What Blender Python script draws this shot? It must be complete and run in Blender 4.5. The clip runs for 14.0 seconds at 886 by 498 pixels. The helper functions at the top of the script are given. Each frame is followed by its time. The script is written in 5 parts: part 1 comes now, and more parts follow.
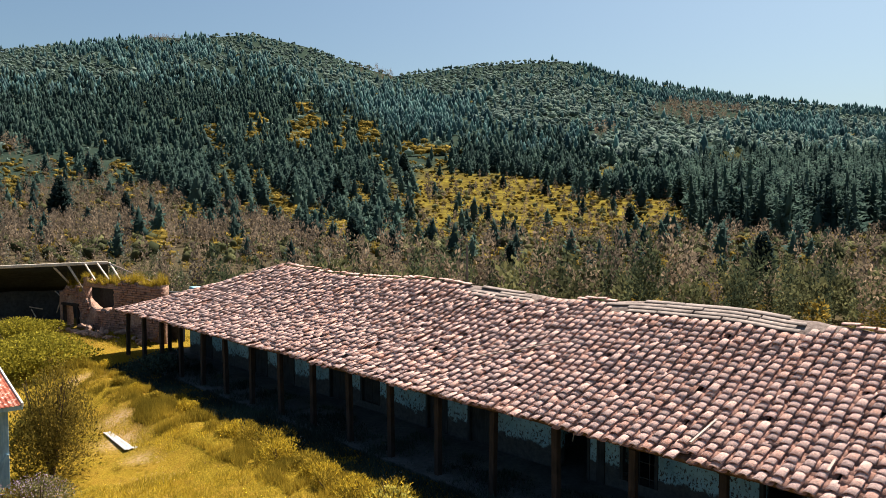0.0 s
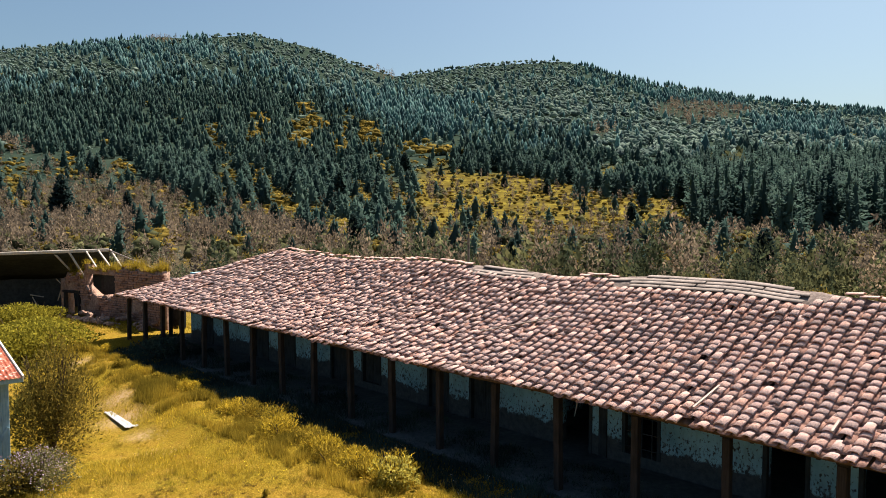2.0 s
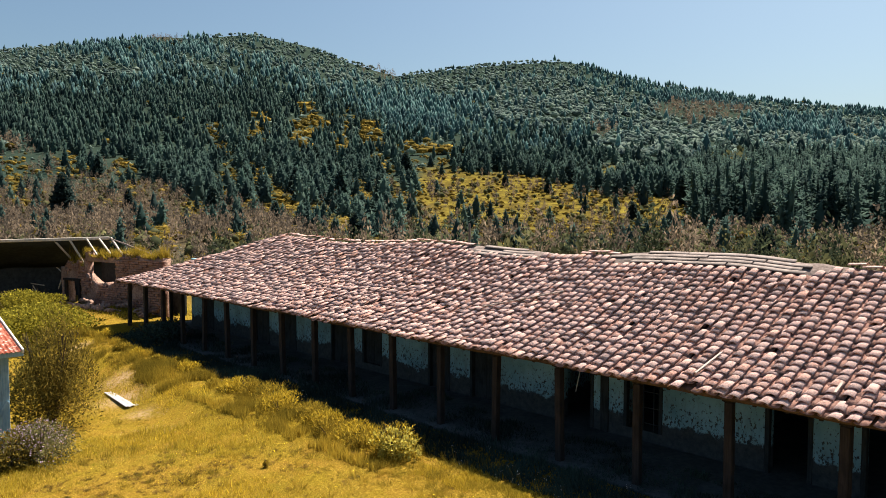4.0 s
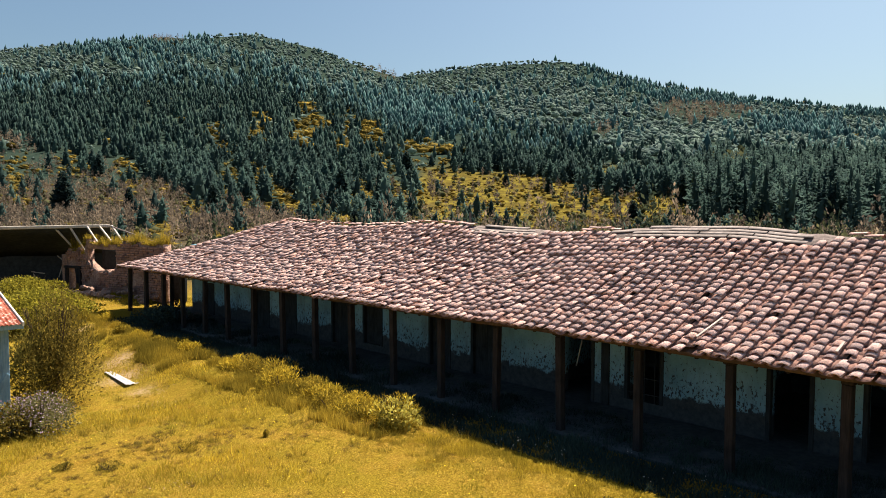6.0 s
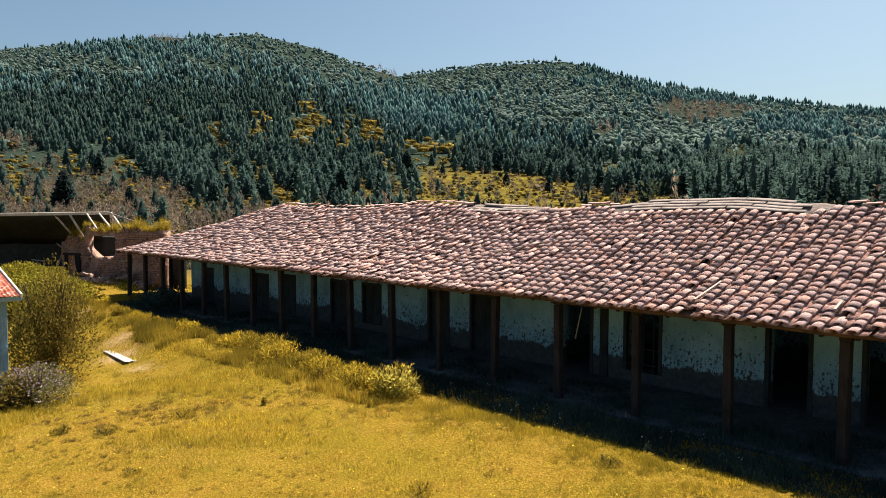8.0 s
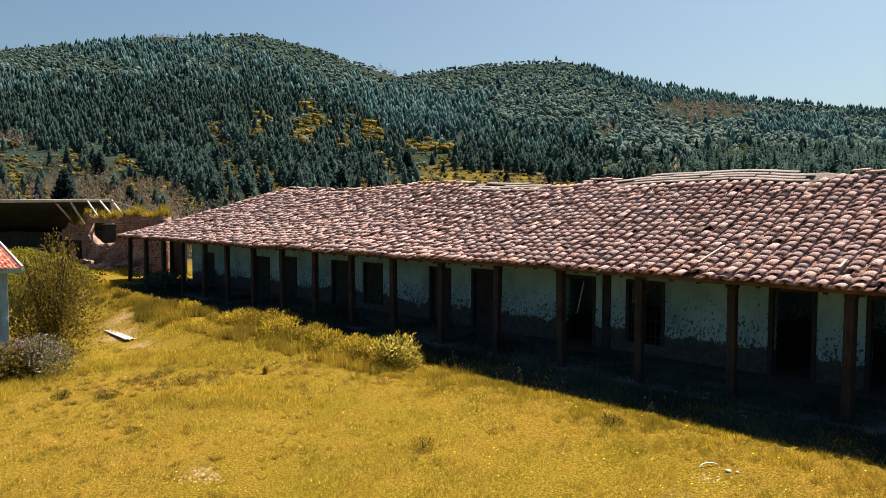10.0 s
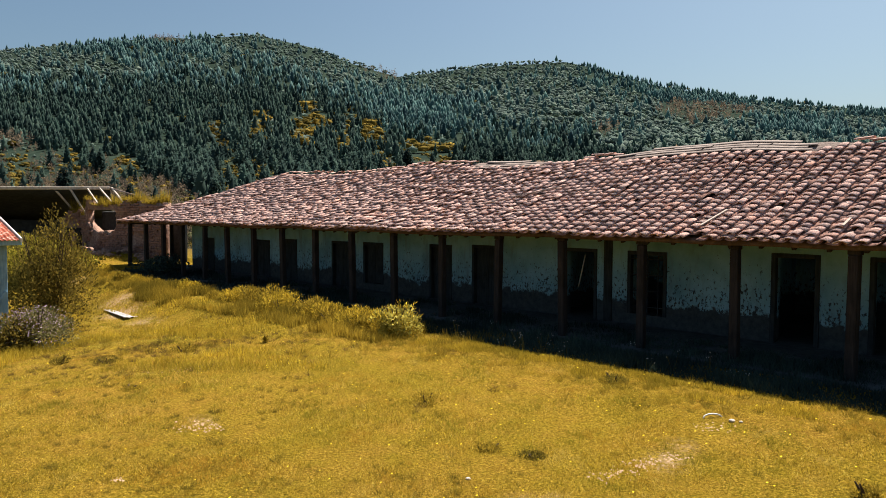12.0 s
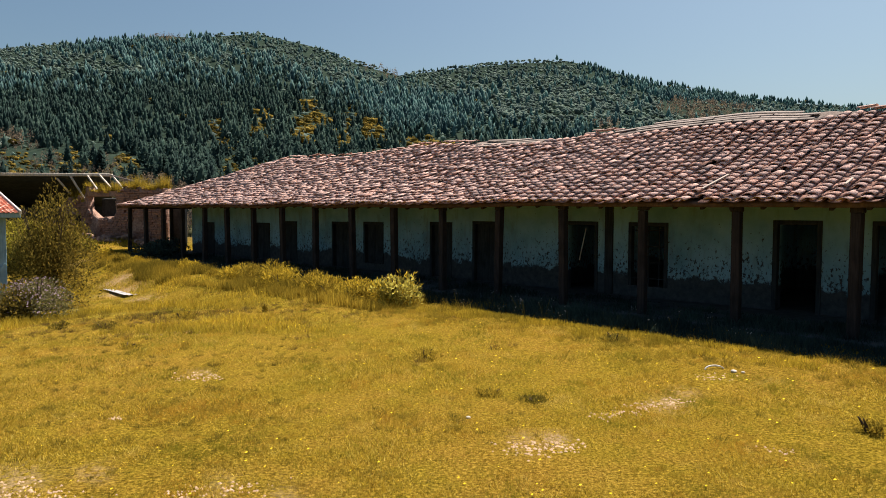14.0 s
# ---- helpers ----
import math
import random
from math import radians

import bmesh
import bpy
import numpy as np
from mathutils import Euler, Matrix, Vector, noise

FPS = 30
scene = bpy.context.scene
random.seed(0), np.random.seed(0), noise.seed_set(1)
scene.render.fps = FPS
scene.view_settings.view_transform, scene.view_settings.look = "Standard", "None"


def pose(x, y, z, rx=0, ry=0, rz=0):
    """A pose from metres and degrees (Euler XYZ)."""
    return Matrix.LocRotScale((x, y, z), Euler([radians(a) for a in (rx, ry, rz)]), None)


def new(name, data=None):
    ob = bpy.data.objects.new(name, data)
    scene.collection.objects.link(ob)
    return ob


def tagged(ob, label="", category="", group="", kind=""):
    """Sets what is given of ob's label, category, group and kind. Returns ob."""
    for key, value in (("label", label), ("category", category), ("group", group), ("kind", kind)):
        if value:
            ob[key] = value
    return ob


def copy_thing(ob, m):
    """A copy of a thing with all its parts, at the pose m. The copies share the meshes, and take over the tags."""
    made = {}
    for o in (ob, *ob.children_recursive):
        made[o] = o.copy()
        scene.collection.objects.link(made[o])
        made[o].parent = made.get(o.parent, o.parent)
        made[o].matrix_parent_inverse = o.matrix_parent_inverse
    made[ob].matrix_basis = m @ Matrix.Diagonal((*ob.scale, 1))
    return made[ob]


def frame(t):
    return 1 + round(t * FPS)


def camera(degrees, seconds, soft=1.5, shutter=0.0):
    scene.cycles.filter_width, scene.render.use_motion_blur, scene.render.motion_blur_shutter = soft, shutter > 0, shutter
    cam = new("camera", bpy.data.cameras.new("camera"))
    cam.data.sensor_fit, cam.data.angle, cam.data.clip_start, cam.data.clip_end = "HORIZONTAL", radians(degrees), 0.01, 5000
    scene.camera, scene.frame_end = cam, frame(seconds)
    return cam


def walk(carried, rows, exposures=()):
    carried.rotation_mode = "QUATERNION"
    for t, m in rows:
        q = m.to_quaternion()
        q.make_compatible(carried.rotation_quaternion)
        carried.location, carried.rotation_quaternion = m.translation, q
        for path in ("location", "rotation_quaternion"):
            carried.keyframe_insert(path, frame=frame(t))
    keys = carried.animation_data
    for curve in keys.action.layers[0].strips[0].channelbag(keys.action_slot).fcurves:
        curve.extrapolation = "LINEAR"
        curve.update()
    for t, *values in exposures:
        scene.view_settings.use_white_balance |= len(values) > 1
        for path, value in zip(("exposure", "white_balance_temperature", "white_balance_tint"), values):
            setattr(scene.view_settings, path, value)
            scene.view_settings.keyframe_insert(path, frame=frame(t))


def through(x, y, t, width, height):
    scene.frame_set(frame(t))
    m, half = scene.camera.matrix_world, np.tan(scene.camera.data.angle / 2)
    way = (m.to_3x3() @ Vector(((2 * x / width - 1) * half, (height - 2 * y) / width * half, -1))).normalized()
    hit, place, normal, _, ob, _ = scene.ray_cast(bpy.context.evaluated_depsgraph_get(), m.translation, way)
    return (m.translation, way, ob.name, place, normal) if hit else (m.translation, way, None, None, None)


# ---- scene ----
cam = camera(62.7, 14.0, 0.6)
METRES, EYE, TILT, LEAN, TURN = 5.3, 7.71, -3.215, 0.0, 0.0
ROWS = [
    (0.0, 0.0, 0.0, 0.0, 0.0, 0.0, -0.0),
    (0.5, -0.0001, 0.0034, -0.0359, 0.03, 0.01, -0.02),
    (1.0, -0.0004, 0.0071, -0.0738, 0.05, 0.03, -0.03),
    (1.5, -0.0009, 0.0102, -0.1096, 0.07, 0.03, -0.06),
    (2.0, -0.0023, 0.0125, -0.1444, 0.11, 0.04, -0.06),
    (2.5, -0.0042, 0.0159, -0.1788, 0.12, 0.05, -0.07),
    (3.0, -0.0032, 0.02, -0.2122, 0.15, 0.05, -0.07),
    (5.5, -0.0039, 0.0298, -0.3884, 0.22, 0.08, -0.12),
    (6.0, -0.0026, 0.0294, -0.4245, 0.24, 0.1, -0.12),
    (6.5, -0.001, 0.0294, -0.4595, 0.23, 0.11, -0.13),
    (7.0, 0.0024, 0.0288, -0.4971, 0.25, 0.11, -0.14),
    (7.5, 0.0057, 0.0301, -0.534, 0.26, 0.11, -0.13),
    (8.0, 0.007, 0.0326, -0.5703, 0.27, 0.11, -0.13),
    (10.5, -0.0023, 0.047, -0.7518, 0.3, 0.17, -0.17),
    (11.0, -0.0037, 0.0509, -0.7874, 0.3, 0.19, -0.17),
    (11.5, -0.0059, 0.056, -0.8227, 0.3, 0.18, -0.17),
    (12.0, -0.0039, 0.059, -0.8598, 0.31, 0.18, -0.17),
    (12.5, -0.0022, 0.0609, -0.8976, 0.31, 0.17, -0.18),
    (13.0, -0.0007, 0.0638, -0.9338, 0.32, 0.15, -0.18),
    (13.5, -0.0007, 0.0684, -0.968, 0.33, 0.12, -0.18),
    (14.0, -0.0028, 0.0719, -0.9956, 0.35, 0.1, -0.19),
]
walk(cam, [(t, pose(0, 0, EYE, TILT, LEAN, TURN) @ pose(METRES * x, METRES * y, METRES * z, 90 + 0.893 * pitch, roll, 0.893 * yaw)) for t, x, y, z, yaw, pitch, roll in ROWS],
     ((0.0, 1.34), (7.5, 1.36), (11.0, 1.19), (14.0, 1.05)))

# ---- light ----
SUN_TO = Vector((1.0, 1.06, 2.35)).normalized()
sun_data = bpy.data.lights.new("sun", "SUN")
sun_data.energy, sun_data.angle, sun_data.color = 4.9, radians(0.53), (1.0, 0.90, 0.78)
sun = new("sun", sun_data)
sun.matrix_world = Matrix.Translation((0, 0, 60)) @ SUN_TO.to_track_quat("Z", "Y").to_matrix().to_4x4()
world = bpy.data.worlds.new("sky")
scene.world = world
world.use_nodes = True
sky = world.node_tree.nodes.new("ShaderNodeTexSky")
sky.sky_type, sky.sun_disc = "NISHITA", False
sky.sun_elevation = math.asin(SUN_TO.z)
sky.sun_rotation = math.atan2(SUN_TO.x, SUN_TO.y)
sky.air_density, sky.dust_density, sky.ozone_density = 0.95, 2.4, 0.8
back = world.node_tree.nodes["Background"]
back.inputs["Strength"].default_value = 0.046
cast = world.node_tree.nodes.new("ShaderNodeMix")
cast.data_type, cast.blend_type = "RGBA", "MULTIPLY"
cast.inputs[0].default_value, cast.inputs[7].default_value = 1.0, (0.87, 1.01, 1.03, 1)
world.node_tree.links.new(sky.outputs["Color"], cast.inputs[6])
world.node_tree.links.new(cast.outputs[2], back.inputs["Color"])

# ---- helpers of this scene ----
rng = np.random.default_rng(7)
DU = Vector((0.6956, -0.7184, 0))     # along the eave, towards the near end
DV = Vector((0.7184, 0.6956, 0))      # from the lawn into the house


def at(u, v, z=0.0):
    return DU * u + DV * v + Vector((0, 0, z))


HOUSE = Matrix(((0.6956, 0.7184, 0, 0), (-0.7184, 0.6956, 0, 0), (0, 0, 1, 0), (0, 0, 0, 1)))
H3 = np.array([[0.6956, 0.7184, 0], [-0.7184, 0.6956, 0], [0, 0, 1]])


def link(a, b):
    a.id_data.links.new(a, b)


class Mat:
    """A node material with a few short-hands."""

    def __init__(self, name, rough=0.8, shine=0.12):
        self.m = bpy.data.materials.new(name)
        self.m.use_nodes = True
        self.t = self.m.node_tree
        self.b = self.t.nodes["Principled BSDF"]
        self.b.inputs["Roughness"].default_value = rough
        self.b.inputs["Specular IOR Level"].default_value = shine
        self.pos = self.t.nodes.new("ShaderNodeNewGeometry").outputs["Position"]

    def node(self, kind, **sets):
        n = self.t.nodes.new("ShaderNode" + kind)
        return n

    def coords(self, scale=(1, 1, 1), turn=0.0, source=None):
        n = self.node("Mapping")
        n.inputs["Scale"].default_value = scale
        n.inputs["Rotation"].default_value = (0, 0, turn)
        link(source or self.pos, n.inputs["Vector"])
        return n.outputs["Vector"]

    def noise(self, scale, detail=4, rough=0.55, vec=None):
        n = self.node("TexNoise")
        n.inputs["Scale"].default_value, n.inputs["Detail"].default_value, n.inputs["Roughness"].default_value = scale, detail, rough
        link(vec or self.pos, n.inputs["Vector"])
        return n.outputs["Fac"]

    def ramp(self, fac, *stops):
        n = self.node("ValToRGB")
        e = n.color_ramp.elements
        while len(e) < len(stops):
            e.new(0.5)
        for el, (p, c) in zip(e, stops):
            el.position = p
            el.color = (*c, 1) if len(c) == 3 else c
        link(fac, n.inputs["Fac"])
        return n.outputs["Color"]

    def mix(self, fac, a, b, kind="MIX"):
        n = self.node("Mix")
        n.data_type, n.blend_type = "RGBA", kind
        for val, key in ((fac, 0), (a, 6), (b, 7)):
            if hasattr(val, "is_output"):
                link(val, n.inputs[key])
            else:
                n.inputs[key].default_value = val if key == 0 else (*val, 1)
        return n.outputs[2]

    def math(self, op, a, b=0.0, clamp=False):
        n = self.node("Math")
        n.operation, n.use_clamp = op, clamp
        for val, key in ((a, 0), (b, 1)):
            if hasattr(val, "is_output"):
                link(val, n.inputs[key])
            else:
                n.inputs[key].default_value = val
        return n.outputs[0]

    def attr(self, name):
        n = self.node("Attribute")
        n.attribute_name = name
        return n.outputs["Fac"]

    def island(self):
        return self.node("NewGeometry").outputs["Random Per Island"]

    def chance(self):
        return self.node("ObjectInfo").outputs["Random"]

    def height(self):
        n = self.node("SeparateXYZ")
        link(self.pos, n.inputs[0])
        return n.outputs[2]

    def colour(self, c):
        link(c, self.b.inputs["Base Color"])
        return self

    def bump(self, h, strength=0.5, depth=0.01):
        n = self.node("Bump")
        n.inputs["Strength"].default_value, n.inputs["Distance"].default_value = strength, depth
        link(h, n.inputs["Height"])
        link(n.outputs["Normal"], self.b.inputs["Normal"])
        return self

    def leafy(self, c, through=0.35):
        """Light also passes through thin leaves."""
        self.colour(c)
        tr, mx = self.node("BsdfTranslucent"), self.node("MixShader")
        link(c, tr.inputs["Color"])
        mx.inputs[0].default_value = through
        link(self.b.outputs[0], mx.inputs[1])
        link(tr.outputs[0], mx.inputs[2])
        link(mx.outputs[0], self.t.nodes["Material Output"].inputs["Surface"])
        return self


def mesh_of(name, verts, faces, material, tint=None, smooth=False):
    """A mesh from arrays; faces is an n x 3 or n x 4 array of indices."""
    me = bpy.data.meshes.new(name)
    verts, faces = np.asarray(verts, np.float32), np.asarray(faces, np.int32)
    k = faces.shape[1]
    me.vertices.add(len(verts))
    me.vertices.foreach_set("co", verts.ravel())
    me.loops.add(faces.size)
    me.loops.foreach_set("vertex_index", faces.ravel())
    me.polygons.add(len(faces))
    me.polygons.foreach_set("loop_start", np.arange(0, faces.size, k, dtype=np.int32))
    me.polygons.foreach_set("loop_total", np.full(len(faces), k, np.int32))
    if tint is not None:
        for key, values in tint.items():
            me.attributes.new(key, "FLOAT", "POINT").data.foreach_set("value", np.asarray(values, np.float32))
    me.update(calc_edges=True)
    me.validate()
    if smooth:
        me.shade_smooth()
    me.materials.append(material)
    return me


def part(name, bm, material, parent, label=""):
    """Links a bmesh (or a ready mesh) as one object under a thing."""
    if isinstance(bm, bmesh.types.BMesh):
        me = bpy.data.meshes.new(name)
        bm.to_mesh(me)
        bm.free()
        me.materials.append(material)
    else:
        me = bm
    ob = new(name, me)
    if parent is not None:
        ob.parent = parent
    if label:
        ob["label"] = label
    return ob


def thing(name, label, category, at_pose=None, group="", kind=""):
    ob = new(name)
    ob.empty_display_size = 0.3
    if at_pose is not None:
        ob.matrix_basis = at_pose
    return tagged(ob, label, category, group, kind)


def box(bm, lo, hi, bevel=0.0, wobble=0.0):
    """A box between two corners, with bevelled and slightly uneven edges."""
    lo, hi = Vector(lo), Vector(hi)
    m = Matrix.Translation((lo + hi) / 2) @ Matrix.Diagonal((*(hi - lo), 1))
    made = bmesh.ops.create_cube(bm, size=1, matrix=m)["verts"]
    if wobble:
        for w in made:
            w.co += Vector([random.uniform(-wobble, wobble) for _ in range(3)])
    if bevel:
        edges = list({e for w in made for e in w.link_edges})
        bmesh.ops.bevel(bm, geom=edges, offset=bevel, segments=1, affect="EDGES")
    return bm


def beam(bm, a, b, w, h, bevel=0.006):
    """A squared timber from a to b."""
    a, b = Vector(a), Vector(b)
    d = b - a
    m = Matrix.Translation((a + b) / 2) @ d.to_track_quat("X", "Z").to_matrix().to_4x4() @ Matrix.Diagonal((d.length, w, h, 1))
    made = bmesh.ops.create_cube(bm, size=1, matrix=m)["verts"]
    if bevel:
        bmesh.ops.bevel(bm, geom=list({e for x in made for e in x.link_edges}), offset=bevel, segments=1, affect="EDGES")
    return bm


def stamp(verts, faces, mats, tints=None):
    """Many copies of one small mesh joined: mats is n x 4 x 4. Returns verts, faces and the tint of each vertex."""
    n, k = len(mats), len(verts)
    vv = np.concatenate([verts, np.ones((k, 1))], 1)
    out = np.einsum("nij,kj->nki", mats, vv)[:, :, :3].reshape(-1, 3)
    ff = (faces[None] + (np.arange(n) * k)[:, None, None]).reshape(-1, faces.shape[1])
    return out, ff, (None if tints is None else np.repeat(tints, k))


def placed(xyz, scale, spin, lean=0.05):
    """Matrices for upright plants at xyz, with scale n x 3, turned by spin."""
    n = len(xyz)
    m = np.zeros((n, 4, 4))
    c, s = np.cos(spin), np.sin(spin)
    m[:, 0, 0], m[:, 0, 1], m[:, 1, 0], m[:, 1, 1] = c * scale[:, 0], -s * scale[:, 1], s * scale[:, 0], c * scale[:, 1]
    m[:, 2, 2] = scale[:, 2]
    m[:, 0, 2], m[:, 1, 2] = rng.normal(0, lean, n) * scale[:, 2], rng.normal(0, lean, n) * scale[:, 2]
    m[:, :3, 3] = xyz
    m[:, 3, 3] = 1
    return m


def soft(a, b, x):
    t = np.clip((x - a) / (b - a), 0, 1)
    return t * t * (3 - 2 * t)


PERM = np.random.default_rng(3).random((64, 64))


def rough2(x, y):
    """Smooth value noise of two arrays, 0 to 1."""
    xi, yi = np.floor(x).astype(int), np.floor(y).astype(int)
    fx, fy = x - xi, y - yi
    fx, fy = fx * fx * (3 - 2 * fx), fy * fy * (3 - 2 * fy)
    a, b = PERM[xi % 64, yi % 64], PERM[(xi + 1) % 64, yi % 64]
    c, d = PERM[xi % 64, (yi + 1) % 64], PERM[(xi + 1) % 64, (yi + 1) % 64]
    return (a * (1 - fx) + b * fx) * (1 - fy) + (c * (1 - fx) + d * fx) * fy


def fbm(x, y, octaves=4):
    return sum(rough2(x * 2 ** i + 17 * i, y * 2 ** i + 5 * i) * 0.5 ** i for i in range(octaves)) / (2 - 0.5 ** (octaves - 1))


# ---- the lie of the land ----
SKY_W = (-900, -560, -334, -240, -164, -84, 20, 120, 206, 256, 366, 520, 784)       # bearings, thousandths-like steps
SKY_H = (270, 300, 309, 286, 261, 238, 251, 261, 263, 251, 223, 199, 176)


DEEP = 1.12     # metres ahead for each step of the plan


def ground(x, y):
    """Height of the ground: lawn, then a dip behind the house, then hills."""
    x, y = np.asarray(x, float), np.asarray(y, float) / DEEP
    ang = np.clip(np.arctan2(x, np.maximum(y, 1e-6)), -0.9, 0.9)
    r = np.hypot(x, y)
    ahead = np.where(y > 0, r * np.cos(ang), 1.0)
    ahead = np.where(y > 0, ahead, 1.0)
    w = np.tan(ang) * 1149
    uu = 0.735 * x - 0.678 * y
    vv = 0.678 * x + 0.735 * y
    shelf = soft(8.4, 10.8, vv)
    lawn = -0.60 * soft(-12, -23, uu) * (1 - shelf) + 0.10 * shelf + 0.5 * soft(-13, -18, x) * soft(29, 36, y) + 0.05 * (fbm(x * 0.25, y * 0.25) - 0.5) + 0.10 * (fbm(x * 0.07 + 9, y * 0.07) - 0.5)
    near = np.interp(ahead, (30, 45, 60, 85, 120, 200, 300, 430), (0.2, -0.6, -2.8, -4.8, -6.3, -5.0, 1.4, 19.3))
    crest = (np.interp(w, SKY_W, SKY_H) - 5) / 1149
    rise = np.interp(np.log(np.maximum(ahead, 1)), np.log((430, 600, 900, 1400, 2000)), (0, 0.27, 0.56, 0.83, 1))
    e = 0.027 + (crest - 0.027) * rise
    e = e + 0.022 * (fbm(w * 0.006 + 3, np.log(np.maximum(ahead, 1)) * 3.2) - 0.5) * soft(380, 600, ahead) * (1 - soft(1500, 2000, ahead))
    far = 7.71 + np.minimum(ahead, 2000) * e - np.maximum(ahead - 2000, 0) * 0.12
    hill = np.where(ahead > 430, far, near)
    hill = hill + 2.0 * (fbm(x * 0.02, y * 0.02) - 0.5) * soft(70, 140, ahead)
    k = soft(40, 62, ahead)
    return np.where(y > 0, lawn * (1 - k) + hill * k, lawn)


def meadow(x, y):
    """1 on the open grassy slope, 0 in the woods."""
    y = y / DEEP
    w = x / np.maximum(y, 1) * 1149
    edge = 80 * (fbm(x * 0.03 + 3, y * 0.03) - 0.5) * 2
    return soft(-90, -40, w + edge) * soft(480, 430, w + edge) * soft(185, 215, y + edge * 0.4) * soft(560, 490, y + edge * 0.4)


# ---- materials ----
def make_ground():
    m = Mat("grassy_ground", 0.95, 0.0)
    big, mid, fine = m.noise(0.22, 5), m.noise(1.3, 7, 0.75), m.noise(18, 6, 0.8)
    tuft = m.noise(26, 5, 0.8)
    grass = m.ramp(tuft, (0.34, (0.045, 0.035, 0.005)), (0.5, (0.18, 0.125, 0.013)), (0.66, (0.45, 0.31, 0.04)))
    dry = m.ramp(tuft, (0.34, (0.085, 0.045, 0.008)), (0.5, (0.23, 0.13, 0.02)), (0.66, (0.50, 0.32, 0.065)))
    c = m.mix(m.ramp(m.math("ADD", m.math("MULTIPLY", big, 0.5), m.math("MULTIPLY", mid, 0.5)), (0.44, (0, 0, 0)), (0.6, (0.8, 0.8, 0.8))), grass, dry)
    soil = m.ramp(fine, (0.25, (0.25, 0.16, 0.085)), (0.75, (0.48, 0.35, 0.22)))
    bare = m.math("MULTIPLY", m.attr("bare"), m.ramp(m.noise(10, 6, 0.75), (0.44, (0, 0, 0)), (0.52, (0.9, 0.9, 0.9))))
    c = m.mix(bare, c, soil)
    wild = m.ramp(m.noise(0.09, 6, 0.7), (0.3, (0.04, 0.034, 0.022)), (0.6, (0.075, 0.06, 0.036)), (0.8, (0.13, 0.10, 0.05)))
    c = m.mix(m.attr("wild"), c, wild)
    c = m.mix(m.attr("forest"), c, m.ramp(m.noise(0.05, 5, 0.7), (0.3, (0.016, 0.03, 0.025)), (0.7, (0.038, 0.052, 0.038))))
    open_grass = m.ramp(m.noise(0.12, 6, 0.7), (0.34, (0.06, 0.045, 0.014)), (0.5, (0.105, 0.08, 0.018)), (0.66, (0.20, 0.16, 0.028)))
    c = m.mix(m.attr("meadow"), c, open_grass)
    m.colour(c).bump(m.math("ADD", m.noise(45, 5, 0.75), m.math("ADD", tuft, m.math("MULTIPLY", mid, 0.4))), 0.9, 0.03)
    return m.m


def make_foliage(name, dark, light, through=0.3):
    m = Mat(name, 0.85, 0.02)
    c = m.mix(m.math("ADD", m.math("MULTIPLY", m.island(), 0.7), 0.15), dark, light)
    c = m.mix(1.0, c, m.ramp(m.attr("tint"), (0.0, (0.5, 0.52, 0.56)), (0.5, (0.88, 0.88, 0.88)), (1.0, (1.42, 1.38, 1.3))), "MULTIPLY")
    return m.leafy(c, through).m


def make_tile():
    m = Mat("old_clay_tile", 0.95, 0.05)
    pick = m.math("FRACT", m.math("ADD", m.island(), m.chance()))
    base = m.ramp(pick, (0.0, (0.40, 0.275, 0.25)), (0.08, (0.62, 0.42, 0.37)), (0.35, (0.76, 0.49, 0.425)), (0.62, (0.80, 0.52, 0.455)), (0.86, (0.78, 0.46, 0.365)), (1.0, (0.68, 0.35, 0.26)))
    patchy = m.noise(0.45, 5, 0.65)
    base = m.mix(m.ramp(patchy, (0.42, (0, 0, 0)), (0.62, (0.45, 0.45, 0.45))), base, (0.58, 0.40, 0.36))
    lichen = m.ramp(m.noise(21, 8, 0.82), (0.5, (0, 0, 0)), (0.6, (0.75, 0.75, 0.75)))
    c = m.mix(lichen, base, (0.74, 0.58, 0.52))
    soot = m.ramp(m.noise(15, 8, 0.85), (0.52, (0, 0, 0)), (0.62, (0.7, 0.7, 0.7)))
    c = m.mix(soot, c, (0.17, 0.11, 0.098))
    c = m.mix(m.ramp(m.noise(70, 4, 0.8), (0.35, (0.55, 0.55, 0.55)), (0.5, (0, 0, 0))), c, (0.16, 0.10, 0.088))
    m.colour(c).bump(m.math("ADD", m.noise(55, 7, 0.8), m.noise(14, 4, 0.7)), 0.9, 0.012)
    return m.m


def make_wood(name, dark, light, along=(1, 1, 0.08), rough=0.85, turn=0.0):
    m = Mat(name, rough)
    v = m.coords((along[0] * 30, along[1] * 30, along[2] * 30), turn)
    grain = m.noise(1.0, 6, 0.65, v)
    c = m.ramp(grain, (0.3, dark), (0.7, light))
    c = m.mix(m.ramp(m.noise(2.5, 4), (0.45, (0, 0, 0)), (0.7, (0.5, 0.5, 0.5))), c, tuple(x * 0.5 for x in dark))
    m.colour(c).bump(grain, 0.5, 0.004)
    return m.m


